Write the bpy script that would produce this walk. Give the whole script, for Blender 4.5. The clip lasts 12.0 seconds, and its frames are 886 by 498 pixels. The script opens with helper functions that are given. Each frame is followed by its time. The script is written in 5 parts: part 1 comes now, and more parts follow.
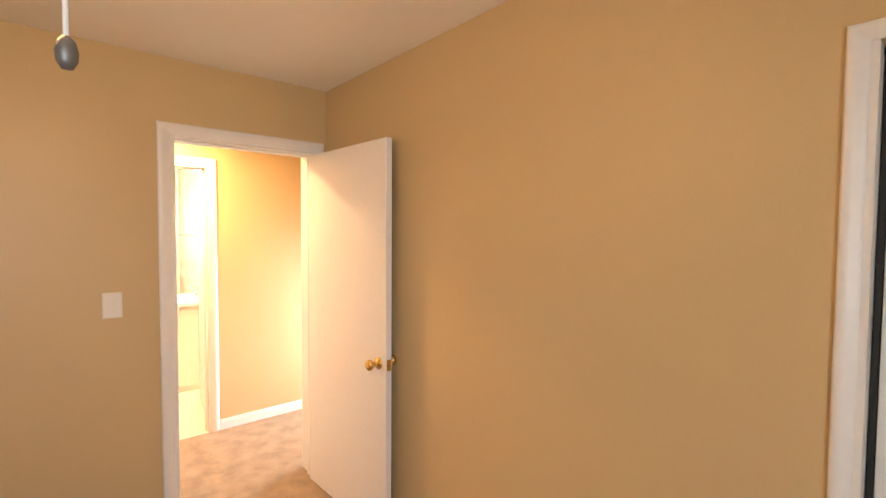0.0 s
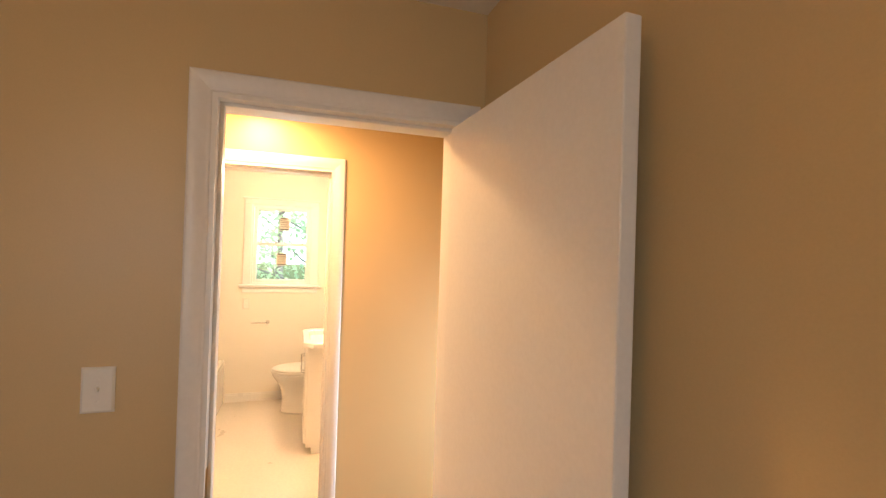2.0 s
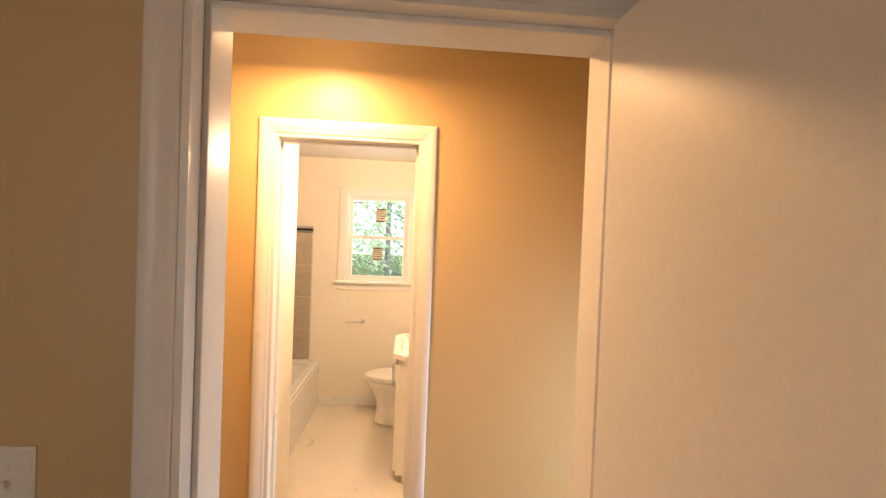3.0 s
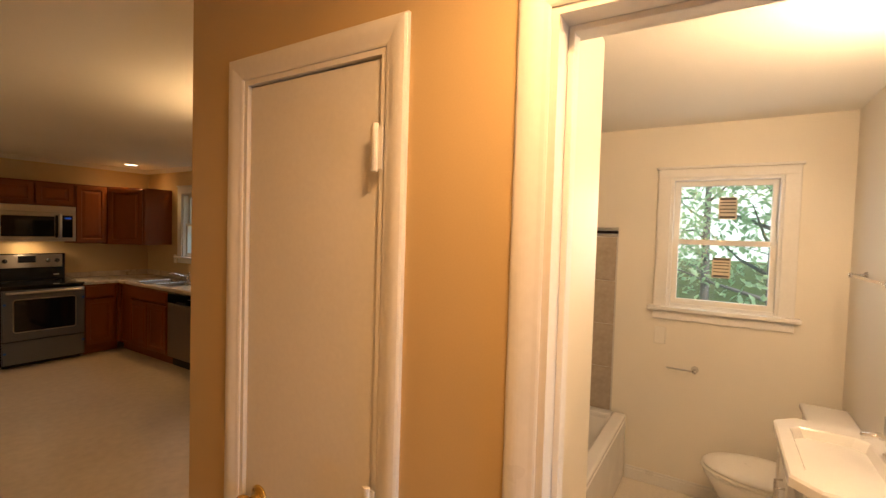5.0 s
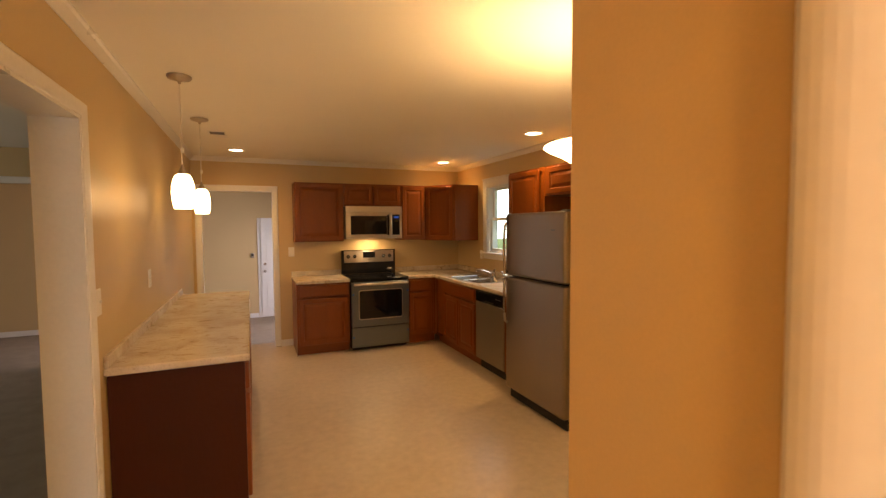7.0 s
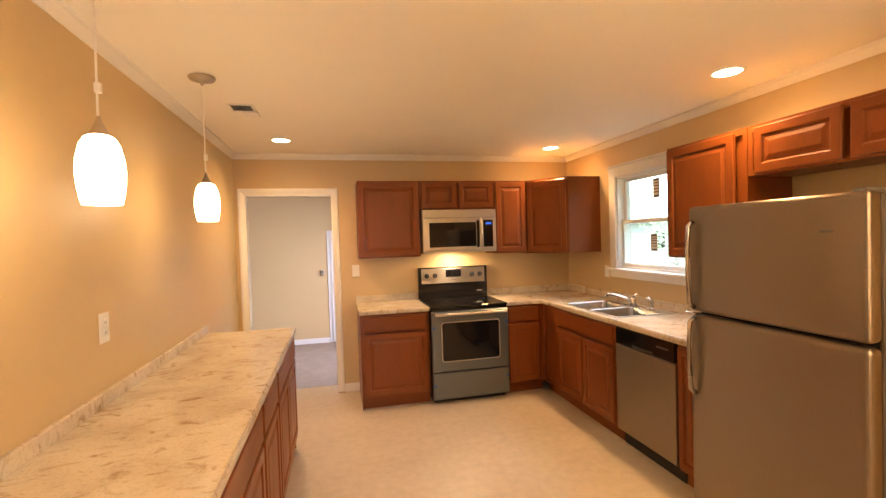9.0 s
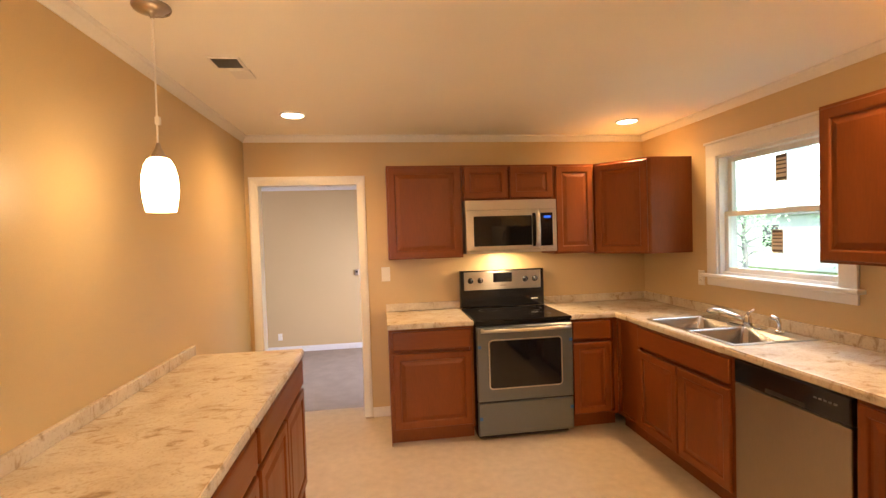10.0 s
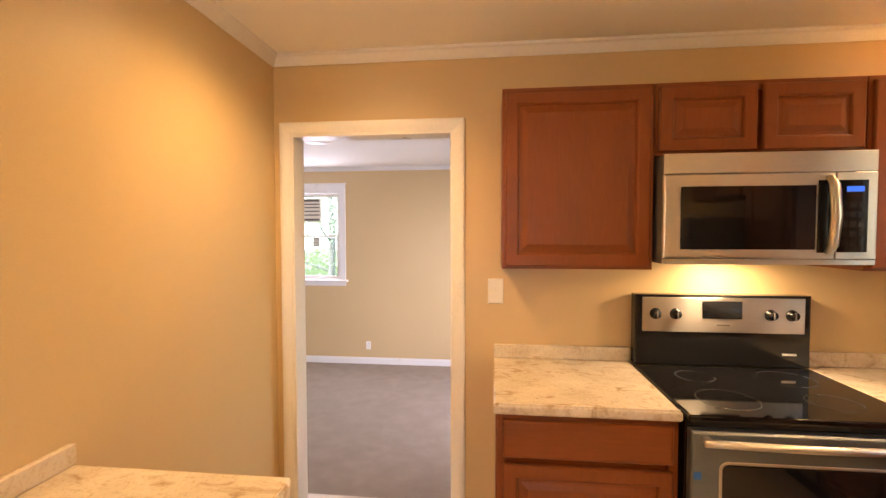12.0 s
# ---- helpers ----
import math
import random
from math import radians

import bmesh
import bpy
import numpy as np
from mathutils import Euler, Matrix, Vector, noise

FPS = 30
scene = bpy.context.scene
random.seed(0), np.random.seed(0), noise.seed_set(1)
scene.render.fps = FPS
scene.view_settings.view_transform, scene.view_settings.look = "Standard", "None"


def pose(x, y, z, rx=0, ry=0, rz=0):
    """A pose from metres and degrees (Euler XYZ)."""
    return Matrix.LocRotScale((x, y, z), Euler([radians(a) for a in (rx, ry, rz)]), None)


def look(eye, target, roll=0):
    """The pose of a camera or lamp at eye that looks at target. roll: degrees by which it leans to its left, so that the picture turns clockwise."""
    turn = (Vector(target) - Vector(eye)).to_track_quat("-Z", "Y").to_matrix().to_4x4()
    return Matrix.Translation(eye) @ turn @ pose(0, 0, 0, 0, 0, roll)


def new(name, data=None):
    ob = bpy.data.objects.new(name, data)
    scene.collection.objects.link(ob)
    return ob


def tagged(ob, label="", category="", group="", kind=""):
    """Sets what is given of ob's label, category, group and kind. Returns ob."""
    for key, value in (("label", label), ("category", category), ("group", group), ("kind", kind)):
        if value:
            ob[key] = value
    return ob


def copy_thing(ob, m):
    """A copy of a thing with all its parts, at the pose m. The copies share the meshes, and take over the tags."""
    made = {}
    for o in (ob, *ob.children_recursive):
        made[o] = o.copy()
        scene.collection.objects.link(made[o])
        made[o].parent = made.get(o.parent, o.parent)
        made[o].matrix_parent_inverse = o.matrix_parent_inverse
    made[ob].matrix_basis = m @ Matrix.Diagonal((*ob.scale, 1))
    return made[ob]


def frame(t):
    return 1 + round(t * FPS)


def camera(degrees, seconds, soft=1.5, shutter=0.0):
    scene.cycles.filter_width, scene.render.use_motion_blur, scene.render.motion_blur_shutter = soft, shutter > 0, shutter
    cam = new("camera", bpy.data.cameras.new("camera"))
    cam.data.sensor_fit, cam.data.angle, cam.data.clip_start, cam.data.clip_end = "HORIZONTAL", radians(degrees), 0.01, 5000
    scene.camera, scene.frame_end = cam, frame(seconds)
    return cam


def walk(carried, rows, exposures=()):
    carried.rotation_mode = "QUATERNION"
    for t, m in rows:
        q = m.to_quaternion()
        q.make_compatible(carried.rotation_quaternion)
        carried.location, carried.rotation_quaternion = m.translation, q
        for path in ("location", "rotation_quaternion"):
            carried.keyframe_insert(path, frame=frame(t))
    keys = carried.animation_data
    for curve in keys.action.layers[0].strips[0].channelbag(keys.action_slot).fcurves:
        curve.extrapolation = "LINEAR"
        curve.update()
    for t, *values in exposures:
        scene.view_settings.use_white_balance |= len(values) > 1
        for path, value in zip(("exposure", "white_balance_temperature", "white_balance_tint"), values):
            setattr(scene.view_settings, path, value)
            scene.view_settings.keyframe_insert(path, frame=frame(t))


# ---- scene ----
cam = camera(88.9, 12.0, soft=1.4, shutter=0.08)
PATH = [
    (0, (-2.273, 1.002, 1.578), (-0.757, -0.299, 1.495), 0.4),
    (0.5, (-2.006, 0.783, 1.596), (-0.409, -0.42, 1.546), 0.2),
    (1, (-1.712, 0.584, 1.592), (-0.013, -0.471, 1.587), 0.8),
    (1.5, (-1.405, 0.425, 1.592), (0.403, -0.43, 1.619), 1.4),
    (2, (-1.063, 0.3, 1.608), (0.841, -0.313, 1.624), 1.8),
    (2.5, (-0.728, 0.196, 1.619), (1.235, -0.178, 1.618), 2.2),
    (2.7, (-0.595, 0.162, 1.633), (1.383, -0.127, 1.616), 2.3),
    (4.3, (0.389, 0.279, 1.633), (2.304, 0.852, 1.58), 1.2),
    (4.5, (0.496, 0.314, 1.64), (2.365, 1.023, 1.582), 1.3),
    (5, (0.722, 0.451, 1.65), (2.42, 1.506, 1.579), 1.7),
    (5.5, (0.905, 0.658, 1.633), (2.374, 2.014, 1.57), 1.7),
    (6, (1.04, 0.907, 1.608), (2.25, 2.497, 1.522), 1.0),
    (6.5, (1.137, 1.164, 1.591), (2.1, 2.914, 1.495), 0.4),
    (7, (1.207, 1.491, 1.576), (1.990, 3.331, 1.472), -0.4),
    (7.2, (1.229, 1.629, 1.573), (1.966, 3.490, 1.473), -0.7),
    (8.8, (1.474, 2.847, 1.557), (1.961, 4.786, 1.506), -1.7),
    (9, (1.512, 2.994, 1.555), (1.97, 4.941, 1.507), -1.8),
    (9.5, (1.605, 3.39, 1.552), (1.969, 5.356, 1.507), -2.1),
    (10, (1.659, 3.793, 1.561), (1.932, 5.774, 1.503), -1.8),
    (10.5, (1.706, 4.206, 1.546), (1.876, 6.198, 1.488), -1.1),
    (11, (1.683, 4.628, 1.526), (1.728, 6.626, 1.463), -0.7),
    (11.5, (1.748, 5.07, 1.591), (1.595, 7.061, 1.474), -0.3),
    (12, (1.683, 5.504, 1.532), (1.462, 7.49, 1.46), -0.1),
]
walk(cam, [(t, look(eye, target, roll)) for t, eye, target, roll in PATH],
     exposures=[(0, 1.34, 6480, 10), (1.0, 1.1, 6500, 10), (1.5, 0.87, 6500, 10), (2.0, 0.5, 6500, 10), (2.5, 0.24, 6500, 10), (4.3, -0.42, 6600, 10), (5.0, -0.7, 6700, 10), (5.5, -0.72, 6800, 10), (6.0, -0.4, 6950, 10), (6.5, -0.04, 7150, 10), (7.0, 0.26, 7450, 10), (7.2, 0.48, 7400, 10), (8.8, 1.28, 6280, 10), (10.0, 1.24, 6250, 10), (11.0, 1.32, 6320, 10), (11.5, 1.42, 6320, 10), (12, 1.35, 6380, 10)])

# ---- world, sun, exposure ----
world = bpy.data.worlds.new("world")
scene.world = world
world.use_nodes = True
_n = world.node_tree.nodes
_sky = _n.new("ShaderNodeTexSky")
_sky.sky_type = "NISHITA"
_sky.sun_disc = False
_sky.sun_elevation = radians(50)
_sky.sun_rotation = radians(221)
_n["Background"].inputs[1].default_value = 0.15
world.node_tree.links.new(_sky.outputs[0], _n["Background"].inputs[0])
sun = new("sun", bpy.data.lights.new("sun", "SUN"))
sun.data.energy, sun.data.angle, sun.data.color = 5.0, radians(0.6), (1, 0.96, 0.9)
sun.matrix_world = look((-7, -8, 11), (0, 0, 0))

WARM = (1.0, 0.57, 0.22)


def lamp(name, kind, at, power, color=WARM, size=0.1, target=None, spot=None, size_y=None):
    ob = new(name, bpy.data.lights.new(name, kind))
    ob.data.energy, ob.data.color = power, color
    if kind == "AREA":
        ob.data.size = size
        ob.data.shape = "DISK"
        if size_y:
            ob.data.shape, ob.data.size_y = "RECTANGLE", size_y
    else:
        ob.data.shadow_soft_size = size
    if spot:
        ob.data.spot_size, ob.data.spot_blend = radians(spot), 1.0
    ob.matrix_world = look(at, target or (at[0], at[1] + 0.0001, at[2] - 1))
    return ob


# recessed cans, range light, hall, bathroom, bedroom
for x_, y_ in ((1.08, 7.09), (3.66, 7.22), (3.68, 5.11)):
    lamp("can_lamp", "SPOT", (x_, y_, 2.42), 44, size=0.07, spot=150)
lamp("bowl_lamp", "POINT", (2.65, 3.05, 1.89), 15.5, (1, 0.60, 0.28), size=0.06)
lamp("range_lamp", "AREA", (2.72, 7.56, 1.402), 3.2, (1, 0.66, 0.34), size=0.12)
lamp("hall_lamp", "AREA", (1.14, 0.52, 2.325), 23.5, (1, 0.55, 0.235), size=0.20)
lamp("bedroom_lamp", "POINT", (-1.25, 1.15, 2.12), 6.0, (1, 0.54, 0.21), size=0.10)
# daylight standing in the window openings
DAY = (0.88, 0.92, 1.0)
lamp("bath_window_light", "AREA", (4.14, 0.45, 1.66), 4.5, DAY, 0.5, (3, 0.45, 1.5), size_y=0.7)
lamp("kitchen_window_light", "AREA", (4.22, 6.36, 1.66), 4.2, (0.74, 0.86, 1.0), 0.8, (3.55, 6.05, 0.75), size_y=0.75).data.spread = radians(110)
lamp("sunroom_window_light", "AREA", (-0.92, 11.84, 1.5), 16, (0.86, 0.80, 1.0), 0.75, (-0.92, 9, 1.2), size_y=1.1)
# added fill from an unseen side window, narrowed and aimed at the far wall
lamp("sunroom_fill_light", "AREA", (3.36, 9.65, 1.3), 33, (0.86, 0.79, 1.0), 1.3, (-0.2, 11.0, -0.1), size_y=1.4).data.spread = radians(105)
lamp("living_window_light", "AREA", (-4.14, 5.0, 1.5), 20, DAY, 1.3, (0, 5.0, 1.0), size_y=1.2)
lamp("bedroom_window_light", "AREA", (-3.54, 1.7, 1.5), 7, DAY, 1.1, (0.6, -0.5, 0.7), size_y=1.1).data.spread = radians(110)

# added cool fill from the hall's unseen end, aimed at the lower wall
lamp("hall_fill_light", "AREA", (1.03, -1.64, 0.95), 14, (0.74, 0.85, 1.0), 0.5, (1.35, 0.0, 0.35), size_y=0.9).data.spread = radians(120)

# ---- materials ----


def srgb(r, g, b):
    f = lambda c: (c / 255 / 12.92) if c < 11 else ((c / 255 + 0.055) / 1.055) ** 2.4
    return (f(r), f(g), f(b))


def mat(name, color, rough=0.5, metal=0.0, var=0.08, scale=6.0, fine=120.0, bump=0.1, bump_scale=None, dist=0.001, coat=0.0, rvar=0.08, emission=0.0, stretch=None, color2=None, spec=0.5):
    """A surface with variation at two scales, fine relief and uneven gloss."""
    m = bpy.data.materials.new(name)
    m.use_nodes = True
    t = m.node_tree
    N, L = t.nodes, t.links
    b = N["Principled BSDF"]
    b.inputs["Roughness"].default_value = rough
    b.inputs["Metallic"].default_value = metal
    b.inputs["Coat Weight"].default_value = coat
    b.inputs["Specular IOR Level"].default_value = spec
    co = N.new("ShaderNodeTexCoord")
    mp = N.new("ShaderNodeMapping")
    L.new(co.outputs["Object"], mp.inputs[0])
    if stretch:
        mp.inputs["Scale"].default_value = stretch
    big = N.new("ShaderNodeTexNoise")
    big.inputs["Scale"].default_value, big.inputs["Detail"].default_value = scale, 4
    small = N.new("ShaderNodeTexNoise")
    small.inputs["Scale"].default_value, small.inputs["Detail"].default_value = fine, 3
    for n in (big, small):
        L.new(mp.outputs[0], n.inputs["Vector"])
    mixn = N.new("ShaderNodeMath")
    mixn.operation = "ADD"
    half = N.new("ShaderNodeMath")
    half.operation = "MULTIPLY"
    half.inputs[1].default_value = 0.5
    L.new(big.outputs[0], mixn.inputs[0])
    L.new(small.outputs[0], mixn.inputs[1])
    L.new(mixn.outputs[0], half.inputs[0])
    ramp = N.new("ShaderNodeValToRGB")
    lo = [max(c * (1 - var), 0) for c in color]
    hi = [min(c * (1 + var), 1) for c in (color2 or color)]
    ramp.color_ramp.elements[0].position, ramp.color_ramp.elements[1].position = 0.35, 0.65
    ramp.color_ramp.elements[0].color, ramp.color_ramp.elements[1].color = (*lo, 1), (*hi, 1)
    L.new(half.outputs[0], ramp.inputs[0])
    L.new(ramp.outputs[0], b.inputs["Base Color"])
    rr = N.new("ShaderNodeMapRange")
    rr.inputs["From Min"].default_value, rr.inputs["From Max"].default_value = 0.3, 0.7
    rr.inputs["To Min"].default_value, rr.inputs["To Max"].default_value = max(rough - rvar, 0.02), min(rough + rvar, 1)
    L.new(big.outputs[0], rr.inputs[0])
    L.new(rr.outputs[0], b.inputs["Roughness"])
    if bump:
        bp = N.new("ShaderNodeBump")
        bp.inputs["Strength"].default_value, bp.inputs["Distance"].default_value = bump, dist
        src = small
        if bump_scale:
            src = N.new("ShaderNodeTexNoise")
            src.inputs["Scale"].default_value, src.inputs["Detail"].default_value = bump_scale, 5
            L.new(mp.outputs[0], src.inputs["Vector"])
        L.new(src.outputs[0], bp.inputs["Height"])
        L.new(bp.outputs[0], b.inputs["Normal"])
    if emission:
        b.inputs["Emission Color"].default_value = (*color, 1)
        b.inputs["Emission Strength"].default_value = emission
    return m


PAINT = mat("tan_wall_paint", (0.60, 0.442, 0.230), 0.42, var=0.03, scale=1.3, fine=260, bump=0.25, bump_scale=180, dist=0.0008)
CEIL = mat("ceiling_paint", (0.90, 0.87, 0.80), 0.85, var=0.03, scale=1.1, fine=200, bump=0.35, bump_scale=120, dist=0.0012)
TRIM = mat("white_trim_paint", (0.80, 0.78, 0.74), 0.35, var=0.03, scale=3, fine=60, bump=0.05, bump_scale=60, dist=0.0006)
DOORW = mat("white_door_paint", (0.79, 0.77, 0.73), 0.38, var=0.03, scale=2, fine=90, bump=0.15, bump_scale=90, dist=0.0006)
BATHW = mat("bath_wall_paint", (0.82, 0.77, 0.67), 0.4, var=0.025, scale=1.5, fine=200, bump=0.2, bump_scale=180, dist=0.0006)
VINYL = mat("kitchen_vinyl", (0.52, 0.43, 0.33), 0.36, var=0.05, scale=1.6, fine=16, bump=0.08, bump_scale=40, dist=0.0006, color2=(0.58, 0.49, 0.385))
CARPET = mat("tan_carpet", (0.36, 0.27, 0.19), 0.95, var=0.25, scale=9, fine=420, bump=0.9, bump_scale=500, dist=0.006, spec=0.1)
CARPETG = mat("grey_brown_carpet", (0.33, 0.268, 0.205), 0.95, var=0.13, scale=7, fine=420, bump=0.9, bump_scale=500, dist=0.006, spec=0.1)
BTILE = mat("bath_floor_vinyl", (0.68, 0.62, 0.53), 0.35, var=0.06, scale=3, fine=50, bump=0.1)
WOOD = mat("cherry_cabinet_wood", (0.195, 0.050, 0.0085), 0.36, var=0.03, scale=2.0, fine=30, bump=0.06, bump_scale=60, dist=0.0003, stretch=(4, 4, 0.5), coat=0.0, spec=0.32, color2=(0.222, 0.058, 0.0098))
# darker tone of the cherry wood, for one end panel only
WOODE = mat("dark_cherry_end", (0.062, 0.0160, 0.0040), 0.45, spec=0.12, var=0.06, scale=2.0, fine=30, bump=0.04, bump_scale=60, dist=0.0003, stretch=(4, 4, 0.5))
WOODH = mat("cherry_cabinet_rail", (0.195, 0.050, 0.0085), 0.36, var=0.03, scale=2.0, fine=30, bump=0.06, bump_scale=60, dist=0.0003, stretch=(0.5, 0.5, 4), coat=0.0, spec=0.32, color2=(0.222, 0.058, 0.0098))
STEEL = mat("brushed_steel", (0.325, 0.270, 0.210), 0.38, 1.0, var=0.03, scale=1.5, fine=160, bump=0.03, stretch=(1, 1, 0.15), rvar=0.03, dist=0.0003)
STEELH = mat("brushed_steel_flat", (0.52, 0.50, 0.47), 0.27, 1.0, var=0.03, scale=1.5, fine=160, bump=0.02, stretch=(0.15, 1, 1), rvar=0.03, dist=0.0003)
FILM = mat("film_covered_steel", (0.168, 0.190, 0.215), 0.34, 0.75, var=0.05, scale=3, fine=120, bump=0.05, rvar=0.05, dist=0.0004)
CHROME = mat("chrome", (0.72, 0.71, 0.70), 0.10, 1.0, var=0.02, bump=0, rvar=0.03)
NICKEL = mat("brushed_nickel", (0.45, 0.39, 0.32), 0.30, 1.0, var=0.04, bump=0)
BRASS = mat("polished_brass", (0.72, 0.48, 0.16), 0.18, 1.0, var=0.06, bump=0)
BLACK = mat("black_enamel", (0.010, 0.010, 0.011), 0.12, var=0.2, bump=0, rvar=0.04)
BLACKG = mat("black_glass", (0.006, 0.006, 0.007), 0.05, var=0.2, bump=0, rvar=0.02)
GREYS = mat("grey_side_panel", (0.20, 0.19, 0.18), 0.42, 0.5, var=0.06, bump=0.15, bump_scale=300)
PLASTIC = mat("white_plastic", (0.80, 0.77, 0.70), 0.35, var=0.02, bump=0)
CERAMIC = mat("white_ceramic", (0.82, 0.80, 0.76), 0.12, var=0.02, bump=0, coat=0.4)
DARK = mat("dark_recess", (0.02, 0.018, 0.016), 0.7, var=0.2, bump=0)
STICKER = mat("paper_label", (0.66, 0.60, 0.48), 0.7, var=0.05, bump=0)
INK = mat("dark_print", (0.12, 0.105, 0.09), 0.7, var=0.1, bump=0)
TAPE = mat("blue_tape", (0.03, 0.14, 0.45), 0.5, var=0.05, bump=0)
GTILE = mat("grey_beige_wall_tile", (0.40, 0.34, 0.27), 0.22, var=0.14, scale=5, fine=30, bump=0.06)
GROUT = mat("pale_grout", (0.60, 0.56, 0.50), 0.8, var=0.06, bump=0.2)
LEAF = mat("green_leaves", (0.16, 0.26, 0.10), 0.5, var=0.4, scale=1.2, fine=9, bump=0, color2=(0.36, 0.45, 0.31))
_b = LEAF.node_tree.nodes["Principled BSDF"]
_leaf_light = LEAF.node_tree.nodes.new("ShaderNodeBsdfTranslucent")
_leaf_light.inputs[0].default_value = (0.42, 0.54, 0.40, 1)
_both = LEAF.node_tree.nodes.new("ShaderNodeAddShader")
_out = [n for n in LEAF.node_tree.nodes if n.type == "OUTPUT_MATERIAL"][0]
LEAF.node_tree.links.new(_b.outputs[0], _both.inputs[0])
LEAF.node_tree.links.new(_leaf_light.outputs[0], _both.inputs[1])
LEAF.node_tree.links.new(_both.outputs[0], _out.inputs[0])
BARK = mat("grey_bark", (0.30, 0.29, 0.29), 0.9, var=0.3, scale=6, fine=40, bump=0.8, dist=0.01)
GRASS = mat("lawn", (0.10, 0.15, 0.04), 0.9, var=0.4, scale=0.6, fine=14, bump=0.5, dist=0.02)
SIDING = mat("white_siding", (0.75, 0.76, 0.76), 0.6, var=0.05, bump=0.1)


def brushed(m, amount):
    """Stretches the highlights upright, across a grain that runs sideways."""
    N, L = m.node_tree.nodes, m.node_tree.links
    b = N["Principled BSDF"]
    b.inputs["Anisotropic"].default_value = amount
    up = N.new("ShaderNodeCombineXYZ")
    up.inputs[2].default_value = 1.0
    L.new(up.outputs[0], b.inputs["Tangent"])


STEELV = mat("brushed_steel_upright", (0.62, 0.59, 0.55), 0.33, 1.0, var=0.03, scale=1.5, fine=160, bump=0.02, stretch=(0.15, 1, 1), rvar=0.03, dist=0.0003)
brushed(STEELV, 0.75)
brushed(STEEL, 0.8)


def glow(name, color, strength):
    m = bpy.data.materials.new(name)
    m.use_nodes = True
    b = m.node_tree.nodes["Principled BSDF"]
    b.inputs["Base Color"].default_value = (0.8, 0.78, 0.72, 1)
    b.inputs["Roughness"].default_value = 0.25
    b.inputs["Emission Color"].default_value = (*color, 1)
    b.inputs["Emission Strength"].default_value = strength
    return m


def glass(name):
    m = bpy.data.materials.new(name)
    m.use_nodes = True
    N, L = m.node_tree.nodes, m.node_tree.links
    N.remove(N["Principled BSDF"])
    tr, gl, mx = N.new("ShaderNodeBsdfTransparent"), N.new("ShaderNodeBsdfGlossy"), N.new("ShaderNodeMixShader")
    gl.inputs["Roughness"].default_value = 0.02
    tr.inputs["Color"].default_value = (0.94, 0.96, 0.95, 1)
    mx.inputs[0].default_value = 0.05
    L.new(tr.outputs[0], mx.inputs[1])
    L.new(gl.outputs[0], mx.inputs[2])
    L.new(mx.outputs[0], N["Material Output"].inputs[0])
    return m


def laminate():
    """Cream stone-look laminate: soft cloudy ground, thin brown wisps gathered in drifts, fine grit."""
    m = bpy.data.materials.new("stone_look_laminate")
    m.use_nodes = True
    N, L = m.node_tree.nodes, m.node_tree.links
    b = N["Principled BSDF"]
    b.inputs["Roughness"].default_value = 0.21
    co = N.new("ShaderNodeTexCoord")

    def noise(scale, detail, rough, distortion=0.0, stretch=(1, 1, 1)):
        mp = N.new("ShaderNodeMapping")
        mp.inputs["Scale"].default_value = stretch
        mp.inputs["Rotation"].default_value = (0, 0, 0.6)
        L.new(co.outputs["Object"], mp.inputs[0])
        n = N.new("ShaderNodeTexNoise")
        n.inputs["Scale"].default_value, n.inputs["Detail"].default_value = scale, detail
        n.inputs["Roughness"].default_value, n.inputs["Distortion"].default_value = rough, distortion
        L.new(mp.outputs[0], n.inputs["Vector"])
        return n.outputs[0]

    def ramp(src, stops):
        r = N.new("ShaderNodeValToRGB")
        e = r.color_ramp.elements
        while len(e) < len(stops):
            e.new(0.5)
        for k, (p, c) in enumerate(stops):
            e[k].position, e[k].color = p, (*c, 1)
        L.new(src, r.inputs[0])
        return r.outputs[0]

    def multiply(a, c):
        x = N.new("ShaderNodeMix")
        x.data_type, x.blend_type = "RGBA", "MULTIPLY"
        x.inputs[0].default_value = 1.0
        L.new(a, x.inputs[6])
        L.new(c, x.inputs[7])
        return x.outputs[2]

    ground = ramp(noise(3.5, 4, 0.55, 0.6), ((0.32, (0.56, 0.47, 0.36)), (0.52, (0.67, 0.59, 0.47)), (0.70, (0.73, 0.66, 0.55))))
    wisps = ramp(noise(8.5, 6, 0.62, 1.3, (1, 1.7, 1)), ((0.33, (0.62, 0.53, 0.44)), (0.39, (0.84, 0.79, 0.73)), (0.46, (0.97, 0.96, 0.95)), (0.60, (1, 1, 1)), (0.74, (0.78, 0.74, 0.70))))
    grit = ramp(noise(95, 3, 0.6), ((0.30, (0.84, 0.80, 0.76)), (0.48, (1, 1, 1))))
    L.new(multiply(multiply(ground, wisps), grit), b.inputs["Base Color"])
    bp = N.new("ShaderNodeBump")
    bp.inputs["Strength"].default_value, bp.inputs["Distance"].default_value = 0.04, 0.0006
    L.new(noise(150, 3, 0.5), bp.inputs["Height"])
    L.new(bp.outputs[0], b.inputs["Normal"])
    return m


